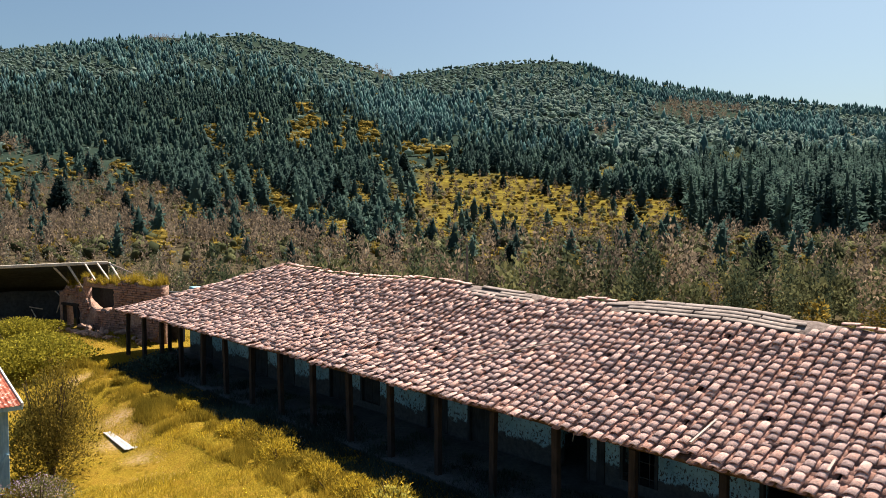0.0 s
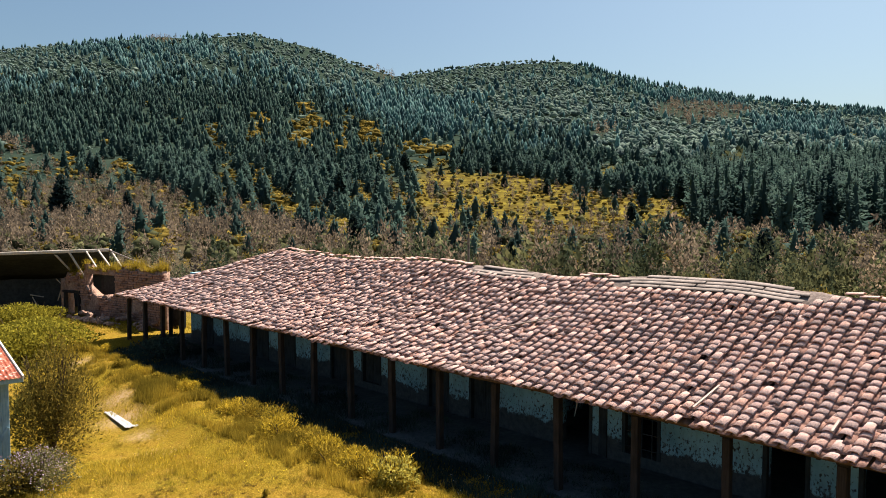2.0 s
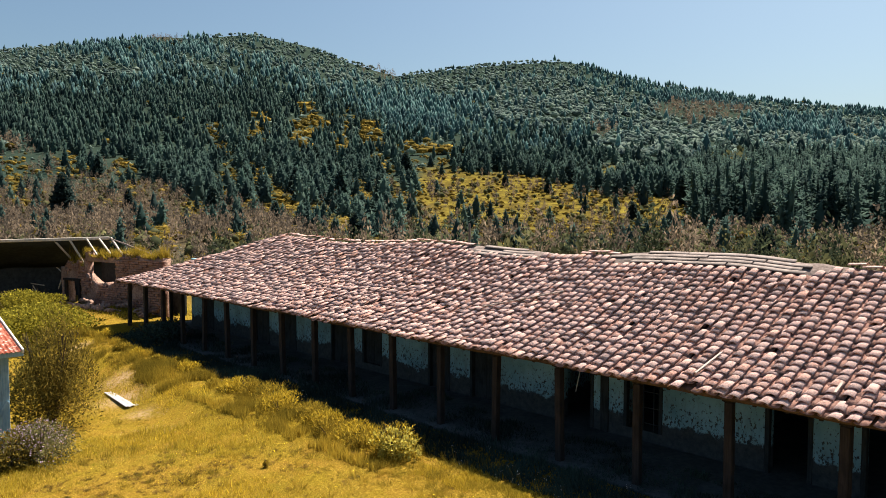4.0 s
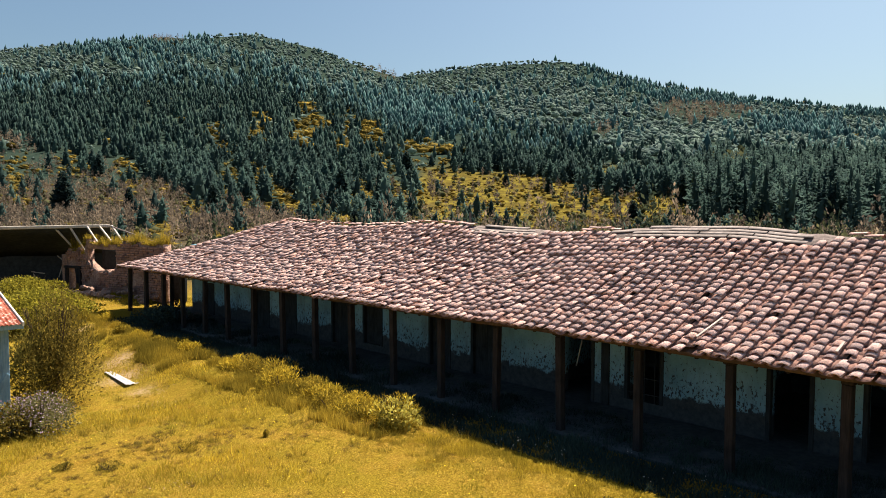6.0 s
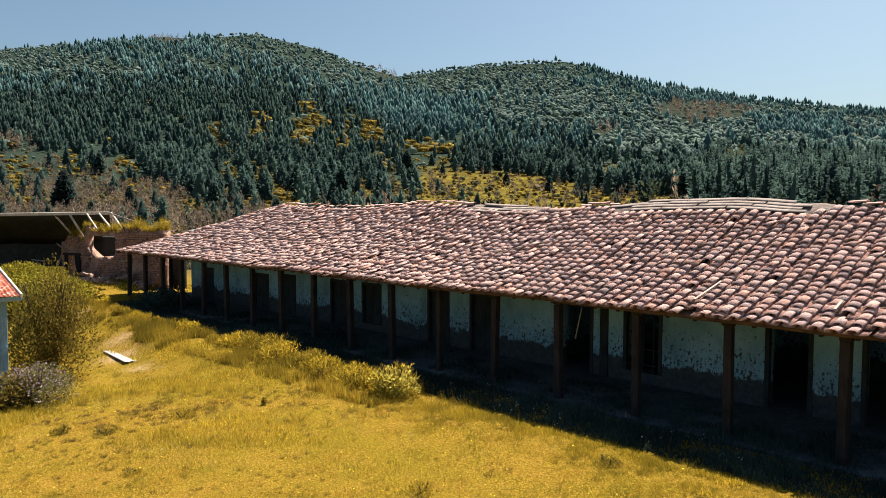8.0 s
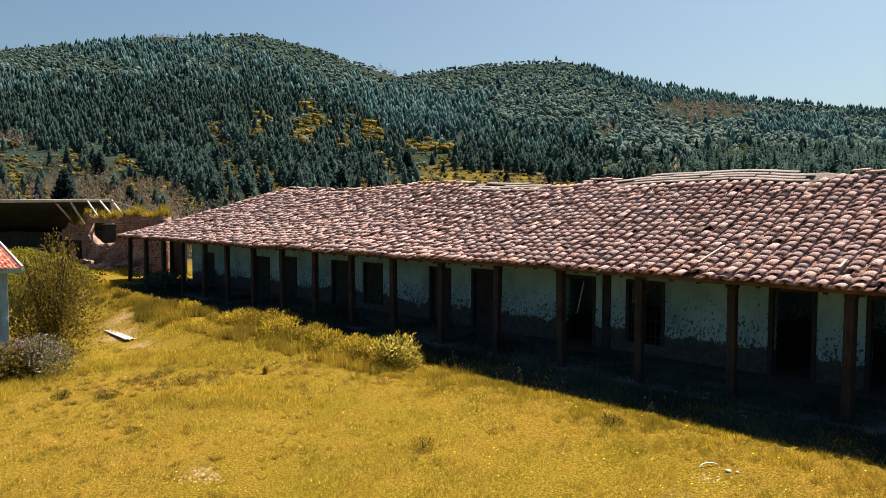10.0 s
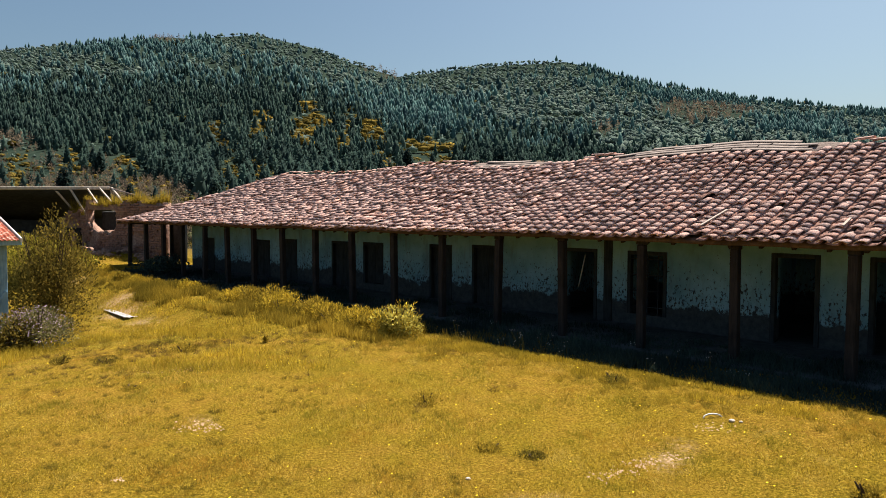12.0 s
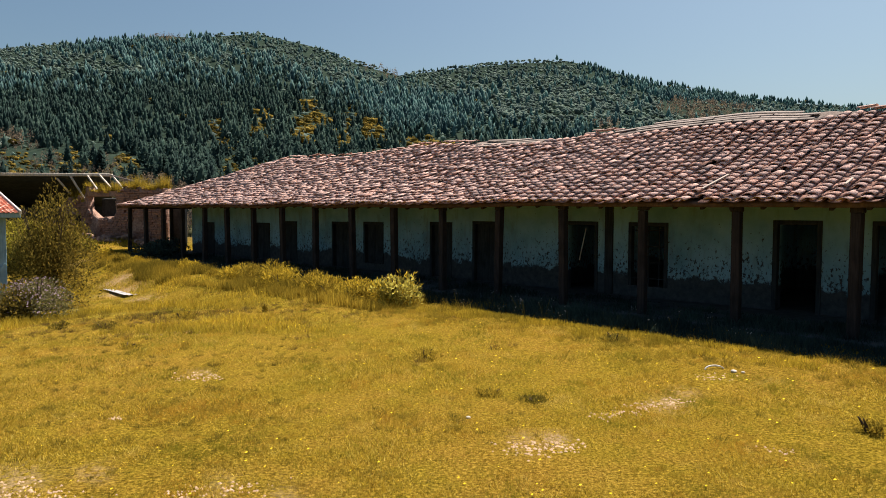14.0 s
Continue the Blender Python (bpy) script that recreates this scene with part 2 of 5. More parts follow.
def make_wall():
    m = Mat("peeling_skylit_whitewash", 0.95)
    h = m.height()
    # blue of the skylit shade is put into the lime and mud colours
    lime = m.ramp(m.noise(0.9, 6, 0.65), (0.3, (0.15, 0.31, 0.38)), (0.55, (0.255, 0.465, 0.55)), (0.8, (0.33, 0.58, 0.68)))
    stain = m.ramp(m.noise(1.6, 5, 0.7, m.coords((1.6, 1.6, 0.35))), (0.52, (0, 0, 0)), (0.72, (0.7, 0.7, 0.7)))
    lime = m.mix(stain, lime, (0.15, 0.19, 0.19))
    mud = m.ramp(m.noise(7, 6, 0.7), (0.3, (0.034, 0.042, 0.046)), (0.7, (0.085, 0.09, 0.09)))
    line = m.math("ADD", m.math("MULTIPLY", m.noise(2.4, 7, 0.7), 0.7), m.math("MULTIPLY", m.noise(0.35, 3), 0.6))
    worn = m.math("MULTIPLY", m.math("SUBTRACT", m.math("ADD", line, 0.14), h), 14.0, True)
    spots = m.math("SUBTRACT", m.noise(14, 7, 0.66, m.coords((1, 1, 0.7))), m.math("MULTIPLY", h, 0.105))
    spots = m.math("MULTIPLY", m.math("SUBTRACT", spots, 0.43), 24.0, True)
    gone = m.math("MAXIMUM", worn, spots)
    m.colour(m.mix(gone, lime, mud)).bump(m.math("SUBTRACT", m.math("MULTIPLY", m.noise(30, 5), 0.3), gone), 0.6, 0.012)
    return m.m


def make_plain(name, dark, light, scale=6.0, rough=0.9, bump=0.4, depth=0.008, metal=0.0):
    m = Mat(name, rough)
    n = m.noise(scale, 6, 0.65)
    m.b.inputs["Metallic"].default_value = metal
    m.colour(m.mix(m.ramp(m.noise(scale * 0.17, 4), (0.35, (0, 0, 0)), (0.7, (0.6, 0.6, 0.6))), m.ramp(n, (0.3, dark), (0.7, light)), tuple(0.6 * a for a in dark)))
    m.bump(n, bump, depth)
    return m.m


def make_rust():
    m = Mat("rusty_painted_iron", 0.7)
    v = m.coords((6, 6, 1.2))
    c = m.ramp(m.noise(1.0, 6, 0.7, v), (0.34, (0.15, 0.035, 0.022)), (0.47, (0.31, 0.075, 0.045)), (0.56, (0.40, 0.15, 0.10)), (0.63, (0.64, 0.53, 0.47)))
    m.colour(c).bump(m.noise(40, 4), 0.3, 0.003)
    return m.m


M_GROUND, M_TILE, M_WALL = make_ground(), make_tile(), make_wall()
M_PAN = make_plain("grit_filled_pan_tile", (0.22, 0.11, 0.086), (0.54, 0.32, 0.255), 26, 0.95, 0.9, 0.015)
M_POST = make_wood("dark_post_wood", (0.018, 0.016, 0.0155), (0.052, 0.042, 0.038))
M_FRAME = make_wood("dark_door_wood", (0.02, 0.025, 0.027), (0.055, 0.061, 0.063))
M_GREY = make_wood("weathered_grey_board", (0.13, 0.105, 0.095), (0.32, 0.27, 0.25), (0.08, 1, 1), 0.9, 0.745)
M_PALE = make_wood("pale_bare_timber", (0.38, 0.33, 0.28), (0.66, 0.60, 0.53))
M_LATH = make_wood("bleached_lath", (0.33, 0.27, 0.23), (0.56, 0.48, 0.42))
M_DECK = make_plain("mud_and_cane_bed", (0.06, 0.042, 0.034), (0.17, 0.11, 0.085), 9)
M_MORTAR = make_plain("pale_ridge_mortar", (0.13, 0.10, 0.09), (0.34, 0.27, 0.24), 9, 0.95, 0.9, 0.03)
# earth floor with the veranda's bluish shade put into its colour
M_FLOOR = make_plain("shade_toned_earth_floor", (0.058, 0.07, 0.075), (0.125, 0.14, 0.142), 7)
M_ADOBE = make_plain("adobe_brick", (0.22, 0.115, 0.088), (0.50, 0.295, 0.22), 7)
M_RUBBLE = make_plain("adobe_rubble", (0.26, 0.16, 0.12), (0.46, 0.31, 0.24), 6)
M_CORE = make_plain("crumbling_mud_plaster", (0.22, 0.125, 0.095), (0.56, 0.375, 0.29), 9, 0.95, 1.0, 0.06)
# near-black boards: the shade inside the ruin is put into their colour
M_DARK = make_plain("shade_black_boards", (0.022, 0.025, 0.028), (0.055, 0.06, 0.062), 5)
M_RUST = make_rust()
M_BLUE = make_wood("faded_blue_boards", (0.14, 0.26, 0.35), (0.31, 0.45, 0.54))
M_WHITE = make_plain("flaking_white_paint", (0.55, 0.54, 0.52), (0.78, 0.77, 0.75), 18)
M_SHEET = make_plain("weathered_zinc_sheet", (0.38, 0.36, 0.36), (0.58, 0.56, 0.56), 7, 0.55, 0.2)
M_SOIL = make_plain("dry_pinkish_soil", (0.34, 0.23, 0.14), (0.56, 0.40, 0.27), 30)
M_STONE = make_plain("pale_stone", (0.45, 0.40, 0.34), (0.68, 0.62, 0.55), 20)


def make_lawn():
    m = Mat("mixed_lawn_blades", 0.85, 0.02)
    c = m.ramp(m.island(), (0.0, (0.13, 0.095, 0.012)), (0.35, (0.37, 0.26, 0.026)), (0.8, (0.60, 0.44, 0.05)), (1.0, (0.76, 0.62, 0.16)))
    def patch(scale, lo, hi, most, turn):
        return m.ramp(m.noise(scale, 7, 0.72, m.coords((1, 0.75, 1), turn)), (lo, (0, 0, 0)), (hi, (most, most, most)))
    xyz = m.node("SeparateXYZ")
    link(m.pos, xyz.inputs[0])
    lush = m.math("MULTIPLY", m.math("SUBTRACT", m.math("ADD", xyz.outputs[1], m.math("MULTIPLY", m.noise(0.2, 4), 8.0)), 13.0), 0.08, True)
    c = m.mix(m.math("MULTIPLY", lush, 0.7), c, (0.40, 0.36, 0.065))
    c = m.mix(patch(0.55, 0.47, 0.6, 0.75, 0.0), c, (0.45, 0.245, 0.035))
    c = m.mix(patch(0.9, 0.49, 0.6, 0.9, 0.5), c, (0.21, 0.19, 0.02))
    c = m.mix(patch(2.6, 0.52, 0.63, 0.7, 1.1), c, (0.13, 0.10, 0.014))
    c = m.mix(patch(1.7, 0.55, 0.66, 0.6, 2.0), c, (0.70, 0.52, 0.15))
    return m.leafy(c, 0.45).m


M_GRASS = make_lawn()
M_TALL = make_foliage("tall_meadow_grass", (0.28, 0.2, 0.016), (0.70, 0.515, 0.065), 0.5)
M_PINE = make_foliage("pine_needles", (0.028, 0.061, 0.056), (0.092, 0.14, 0.119), 0.45)
# paler and bluer than M_PINE: distance haze is put into the leaf colour
M_PINE_HAZE = make_foliage("hazed_pine_needles", (0.08, 0.16, 0.165), (0.155, 0.25, 0.247), 0.5)
M_PLANT = make_foliage("plantation_needles", (0.028, 0.06, 0.054), (0.09, 0.138, 0.115), 0.4)
M_BROWN = make_foliage("brown_thicket", (0.095, 0.075, 0.056), (0.31, 0.24, 0.175), 0.4)
M_BROOM = make_foliage("flowering_broom", (0.12, 0.094, 0.024), (0.36, 0.258, 0.058), 0.4)
M_NATIVE = make_foliage("native_scrub", (0.045, 0.058, 0.03), (0.185, 0.18, 0.085), 0.42)
M_THICK = make_foliage("dark_sapling_leaf", (0.024, 0.038, 0.027), (0.1, 0.118, 0.062), 0.4)
# scrub for the far hills, with haze mixed into its colour
M_SCRUB_HAZE = make_foliage("hazed_scrub_leaf", (0.11, 0.17, 0.16), (0.235, 0.295, 0.25), 0.5)
M_SILVER = make_foliage("silver_scrub", (0.1, 0.108, 0.085), (0.3, 0.3, 0.24), 0.3)
M_LEAF = make_foliage("bright_bush_leaf", (0.27, 0.25, 0.045), (0.66, 0.56, 0.14), 0.5)
M_VINE = make_foliage("vine_leaf", (0.13, 0.12, 0.014), (0.42, 0.36, 0.05), 0.4)
M_DIM = make_foliage("dull_shrub_leaf", (0.07, 0.066, 0.014), (0.33, 0.25, 0.045), 0.4)
M_SAGE = make_foliage("grey_green_leaf", (0.075, 0.078, 0.03), (0.27, 0.245, 0.105), 0.35)
M_OLIVE = make_foliage("olive_broom_leaf", (0.045, 0.043, 0.012), (0.31, 0.225, 0.045), 0.45)
M_TUFT = make_foliage("tussock_grass", (0.14, 0.105, 0.014), (0.5, 0.36, 0.05), 0.45)
M_RUSSET = make_foliage("russet_weed_leaf", (0.075, 0.055, 0.022), (0.25, 0.165, 0.055), 0.3)
# weed leaf darkened and blued to carry the shade below the eave
M_WEED = make_foliage("shade_dark_weed_leaf", (0.024, 0.046, 0.042), (0.07, 0.105, 0.084), 0.2)
M_MAUVE = make_foliage("mauve_petal", (0.30, 0.20, 0.30), (0.55, 0.44, 0.52), 0.3)
M_YELLOW = make_foliage("yellow_petal", (0.70, 0.50, 0.02), (0.85, 0.68, 0.05), 0.2)
M_STEM = make_plain("brown_stem", (0.05, 0.035, 0.022), (0.13, 0.09, 0.06), 12)

# ---- ground ----
ang = np.unique(np.concatenate([np.arange(-180, -48, 3.0), np.arange(-48, 48, 0.45), np.arange(48, 180, 3.0)]))
rad = np.concatenate([np.linspace(0.6, 44, 110), np.geomspace(45, 4200, 90)])
A, R = np.meshgrid(np.radians(ang), rad)
gx, gy = (R * np.sin(A)).ravel(), (R * np.cos(A)).ravel()
gx, gy = np.append(gx, 0.0), np.append(gy, 0.0)
na, nr = len(ang), len(rad)
idx = np.arange(na * nr).reshape(nr, na)
nxt = np.roll(idx, -1, 1)
quads = np.stack([idx[:-1], nxt[:-1], nxt[1:], idx[1:]], -1).reshape(-1, 4)
PATCHES = ((-11.5, 25.3, 1.1), (-3.65, 10.64, 0.22), (0.8, 7.56, 0.24), (1.15, 7.67, 0.16), (2.75, 9.07, 0.3), (3.1, 9.52, 0.25), (-3.9, 6.44, 0.35), (-2.0, 6.44, 0.22), (-3.3, 6.72, 0.2), (-1.4, 6.16, 0.22), (-12.4, 27.33, 0.9), (-10.0, 23.52, 0.6), (-16.5, 32.48, 0.9), (-15.4, 33.60, 0.8))


def bareness(x, y):
    return np.clip(sum(np.exp(-((x - a) ** 2 + (y - b) ** 2) / (0.5 * c * c)) for a, b, c in PATCHES) * 1.05, 0, 1)


gr = np.hypot(gx, gy)
wild = soft(38, 60, gr)
centre = len(gx) - 1
half = np.arange(0, na - 1, 2)
hub = np.stack([np.full(len(half), centre), idx[0][half], idx[0][half + 1], idx[0][(half + 2) % na]], -1)
me = mesh_of("ground", np.stack([gx, gy, ground(gx, gy)], 1), np.concatenate([quads[:, ::-1], hub]), M_GROUND, {"bare": bareness(gx, gy), "wild": wild, "meadow": meadow(gx, gy), "forest": soft(5, 45, (ground(gx, gy) - 7.71) / np.maximum(gy, 1) * 1287) * (gy > 100)}, True)
tagged(new("ground", me), "yellow dry grass lawn running out into wooded hills", "ground", kind="structure")

# ---- the long house ----
EAVE_V, RIDGE_V, EAVE_Z, RIDGE_Z = 13.62, 19.4, 2.56, 4.83
END_U, HIP_U, NEAR_U = -38.1, -31.4, 6.4
WALL_V, POST_V = 16.74, 13.99


def ridge_z(u):
    u = np.asarray(u, float)
    return RIDGE_Z + 0.10 * np.sin(u * 0.55 + 0.6) + 0.16 * (fbm(u * 0.35 + 40, u * 0 + 2.0, 3) - 0.5)


def roof_z(u, v):
    """Height of the sagging roof bed on the front slope."""
    u, v = np.asarray(u, float), np.asarray(v, float)
    t = (v - EAVE_V) / (RIDGE_V - EAVE_V)
    sag = -0.10 * np.sin(np.pi * np.clip(t, 0, 1)) * (0.4 + 1.2 * fbm(u * 0.3 + 3, v * 0.3, 2))
    eave = EAVE_Z + 0.10 * (fbm(u * 0.45 + 11, u * 0 + 7.0, 3) - 0.5)
    return eave + (ridge_z(u) - eave) * t + sag


def stripped(u):
    """1 where the top courses are gone and the boards lie bare."""
    u = np.asarray(u, float)
    return np.maximum(soft(-18.9, -18.2, u) * soft(-14.7, -15.3, u) * 0.8, soft(-12.8, -12.1, u) * soft(-5.9, -6.6, u))


def top_v(u):
    """Where the front slope ends above: the ridge, or the hip at the far end."""
    return np.minimum(RIDGE_V, EAVE_V + (np.asarray(u, float) - END_U) / (HIP_U - END_U) * (RIDGE_V - EAVE_V))


house = thing("farmhouse", "long abandoned adobe farmhouse with sagging clay tile roof and timber veranda", "house")

# roof bed: front slope, hip end and back slope as one thick sheet
uu = np.concatenate([np.linspace(END_U, HIP_U, 24)[:-1], np.linspace(HIP_U, NEAR_U, 90)])
tt = np.linspace(0, 1, 16)
U, T = np.meshgrid(uu, tt)
V = EAVE_V + 0.14 + T * (top_v(U) - EAVE_V - 0.14)
fz = roof_z(U, V) - 0.05
front = np.stack([U, V, fz], -1)
BACK_V = 2 * RIDGE_V - EAVE_V
rear = np.stack([U, 2 * RIDGE_V - V, fz], -1)
T2, S2 = np.meshgrid(np.linspace(0, 1, 16), np.linspace(-1, 1, 33))


def sheet(p):
    a, b = p.shape[:2]
    i = np.arange(a * b).reshape(a, b)
    return p.reshape(-1, 3), np.stack([i[:-1, :-1], i[:-1, 1:], i[1:, 1:], i[1:, :-1]], -1).reshape(-1, 4)


def joined(pieces):
    vs, fs, base = [], [], 0
    for p, f in pieces:
        vs.append(p)
        fs.append(f + base)
        base += len(p)
    return np.concatenate(vs), np.concatenate(fs)


hip_v = RIDGE_V + S2 * (RIDGE_V - EAVE_V) * (1 - T2)
hip_z = EAVE_Z - 0.05 + T2 * (ridge_z(HIP_U) - EAVE_Z)
hip = np.stack([END_U + T2 * (HIP_U - END_U), hip_v, hip_z], -1)


def slab(p, thick, off=None):
    """A grid of points made into one closed sheet of that thickness."""
    a, b = p.shape[:2]
    top, f = sheet(p)
    i = np.arange(a * b).reshape(a, b)
    rim = np.concatenate([i[0], i[1:, -1], i[-1, -2::-1], i[-2:0:-1, 0]])
    to = np.roll(rim, -1)
    n = a * b
    return np.concatenate([top, top + np.array((0, 0, -thick) if off is None else off)]), np.concatenate([f, f[:, ::-1] + n, np.stack([rim, rim + n, to + n, to], -1)])


roof = None
for p, label in ((front, "sagging roof bed of mud and cane"), (rear, "back slope of the roof"), (hip, "hipped end of the roof")):
    rv, rf = slab(p, 0.09)
    made = part("roof", mesh_of("roof", rv @ H3.T, rf, M_DECK), None, house, label)
    roof = roof or made

# clay tiles: a tapered half barrel with thickness
def barrel(wide, narrow, length, thick, up=True, segs=6, arch=0.50):
    vs, fs = [], []
    for end, (rad_, y_) in enumerate(((wide, 0.0), (narrow, length))):
        for shell in (0, 1):
            r_ = rad_ - thick * shell
            for i in range(segs + 1):
                a = math.pi * (0.04 + 0.92 * i / segs)
                vs.append((-r_ * math.cos(a), y_, (r_ * math.sin(a) * arch) * (1 if up else -1)))
    k = segs + 1
    for i in range(segs):
        fs += [(i, i + 1, 2 * k + i + 1, 2 * k + i), (k + i + 1, k + i, 3 * k + i, 3 * k + i + 1), (i + 1, i, k + i, k + i + 1)]
    fs += [(0, 2 * k, 3 * k, k), (segs, k + segs, 3 * k + segs, 2 * k + segs)]
    return np.array(vs), np.array(fs)


PITCH, STEP, TLEN = 0.2967, 0.262, 0.375
COVER = barrel(0.121, 0.097, TLEN, 0.024)
PAN = barrel(0.128, 0.110, TLEN, 0.016, False, 4, 0.28)


def tile_frames(us, lift, cover):
    out, keys = [], []
    slope_len = math.hypot(RIDGE_V - EAVE_V, RIDGE_Z - EAVE_Z)
    rows_n = int(slope_len / STEP)
    for u in us:
        drift = 0.07 * (rough2(np.array(u * 0.9), np.array(3.3)) - 0.5)
        for j in range(rows_n):
            s = -0.07 + j * STEP + drift
            v = EAVE_V + s / slope_len * (RIDGE_V - EAVE_V)
            bare_top = RIDGE_V - 0.02 - (0.5 + 0.2 * float(rough2(np.array(u * 0.8), np.array(9.1)))) * float(stripped(u))
            if v > min(float(top_v(u)) - 0.16, bare_top - 0.2) or (j > 0 and v > float(top_v(u)) - 0.35 and u < HIP_U):
                continue
            wear = float(rough2(np.array(u * 0.8 + 31), np.array(v * 0.9)))
            if random.random() < ((0.012 if j else 0.06) if cover else 0.004) + (0.05 if wear > 0.86 and cover else 0):
                continue
            wave = 0.06 * math.sin(v * 1.1 + u * 0.35) * float(rough2(np.array(u * 0.25), np.array(5.5)))
            loose = 0.5 + 1.5 * float(soft(-8, -18, np.array(u)))
            du = wave * loose + random.gauss(0, (0.011 if cover else 0.008) * loose)
            z0, z1 = float(roof_z(u, v)), float(roof_z(u, v + TLEN * 0.9))
            yaw = random.gauss(0, 0.055 * loose) + (0.25 * random.choice((-1, 1)) if random.random() < 0.03 else 0)
            tip = math.atan2(z1 - z0, TLEN * 0.9) - (0.108 if cover else 0.03) + random.gauss(0, 0.022)
            if j == 0:
                tip -= random.uniform(-0.02, 0.12)
            slip = random.gauss(0, 0.018 + 0.012 * loose) - (random.uniform(0.03, 0.1) if random.random() < 0.05 else 0) - (random.uniform(0, 0.12) if j == 0 and random.random() < 0.5 else 0)
            m = Matrix.Translation(at(u + du, v + slip, z0 + lift + random.gauss(0, 0.004 + 0.004 * loose))) @ HOUSE @ Matrix.Rotation(yaw, 4, "Z") @ Matrix.Rotation(tip, 4, "X") @ Matrix.Rotation(random.gauss(0, 0.05), 4, "Y") @ Matrix.Diagonal((random.uniform(0.93, 1.07), random.uniform(0.95, 1.05), random.uniform(0.9, 1.1), 1))
            out.append(m)
            keys.append((u, v))
    return out, keys


cols = np.arange(END_U + 0.25, NEAR_U - 0.2, PITCH)
covers, ckeys = tile_frames(cols, 0.058, True)
pans, pkeys = tile_frames(cols + PITCH / 2, 0.055, False)
near_i = sorted((i for i, (u, v) in enumerate(ckeys) if -9.5 < u < -1.2 and v < 17.3), key=lambda i: ckeys[i][1])[:300]
near_set = set(near_i)
rest = np.array([np.array(m) for i, m in enumerate(covers) if i not in near_set])
v_, f_, _ = stamp(COVER[0], COVER[1], rest)
tiles = part("cover_tiles", mesh_of("cover_tiles", v_, f_, M_TILE), None, roof, "weathered pink clay cover tiles")
tagged(tiles, kind="stuff")
v_, f_, _ = stamp(PAN[0], PAN[1], np.array([np.array(m) for m in pans]))
tagged(part("pan_tiles", mesh_of("pan_tiles", v_, f_, M_PAN), None, roof, "clay pan tiles with grit"), kind="stuff")
near_tile = mesh_of("roof_tile", COVER[0], COVER[1], M_TILE)

# ridge and hip capping, and the bare boards where it is gone
RIDGE_TILE = barrel(0.13, 0.105, 0.42, 0.018)
cap_mesh = mesh_of("ridge_tile", RIDGE_TILE[0], RIDGE_TILE[1], M_TILE)
u = HIP_U
while u < NEAR_U - 0.5:
    here = float(stripped(u)) < 0.4
    if here and random.random() > 0.1:
        ob = new("ridge_tile", cap_mesh)
        ob.parent = roof
        ob.matrix_basis = Matrix.Translation(at(u, RIDGE_V + random.gauss(0, 0.03), float(ridge_z(u)) + 0.035 + random.gauss(0, 0.015))) @ HOUSE @ pose(0, 0, 0, random.gauss(0, 4), random.gauss(0, 5), -90 + random.gauss(0, 5))
    u += 0.34
k = 0
while k < 27:
    t0 = k / 27
    uu0 = END_U + t0 * (HIP_U - END_U)
    vv0 = EAVE_V + t0 * (RIDGE_V - EAVE_V)
    ob = new("ridge_tile", cap_mesh)
    ob.parent = roof
    rise_ = math.degrees(math.atan2(RIDGE_Z - EAVE_Z, math.hypot(HIP_U - END_U, RIDGE_V - EAVE_V)))
    ob.matrix_basis = Matrix.Translation(at(uu0, vv0, float(roof_z(uu0, vv0)) + 0.02 + random.gauss(0, 0.012))) @ HOUSE @ pose(0, 0, 0, 0, 0, -math.degrees(math.atan2(HIP_U - END_U, RIDGE_V - EAVE_V)) + random.gauss(0, 4)) @ pose(0, 0, 0, rise_ - 2 + random.gauss(0, 2), random.gauss(0, 4), 0)
    k += 1
gu, gv = np.meshgrid(np.linspace(-21.5, NEAR_U - 0.1, 160), np.linspace(-0.7, 0.3, 12))
bed = np.stack([gu, RIDGE_V + gv, np.where(gv < 0, roof_z(gu, RIDGE_V + gv), ridge_z(gu) - gv * 0.4) + 0.025 + 0.05 * (fbm(gu * 2.6, gv * 5 + 3) - 0.4) - 0.03 * (1 - stripped(gu)) - 0.1 * soft(-0.3, -0.65, gv)], -1)
v, f = slab(bed, 0.1)
part("ridge_bed", mesh_of("ridge_bed", v @ H3.T, f, M_MORTAR, None, True), None, roof, "pale crumbling mortar along the ridge")
for row_ in range(4):
    u = -18.9
    while u < -5.9:
        L = random.uniform(0.8, 2.1)
        v = RIDGE_V - 0.07 - 0.165 * row_
        if float(stripped(u)) > 0.35 and float(stripped(u + L)) > 0.2 and random.random() < 0.93:
            wide, lift, skew = random.uniform(0.14, 0.158), 0.08 + random.gauss(0, 0.006), random.gauss(0, 0.008)
            bu, bv = np.meshgrid(np.linspace(u, u + L - random.uniform(0.01, 0.06), 5), np.array((v - wide / 2, v + wide / 2)))
            board, bf = slab(np.stack([bu, bv + skew * (bu - u), roof_z(bu, np.full_like(bv, v)) + lift + (bv - v) * 0.39], -1), 0.018)
            part("ridge_board", mesh_of("ridge_board", board @ H3.T, bf, M_GREY), None, roof, "weathered grey ridge board")
        u += L
for u, v, L, tilt in ((-7.1, 14.02, 0.95, 0.12), (-4.5, 14.2, 0.4, 0.0), (-14.6, 15.6, 2.4, 1.0)):
    v2 = v + L * math.cos(tilt)
    u2 = u + L * math.sin(tilt)
    part("loose_lath", beam(bmesh.new(), at(u, v, float(roof_z(u, v)) + 0.145), at(u2, v2, float(roof_z(u2, v2)) + 0.145), 0.05, 0.025, 0.004), M_LATH, roof, "pale loose lath on the tiles")

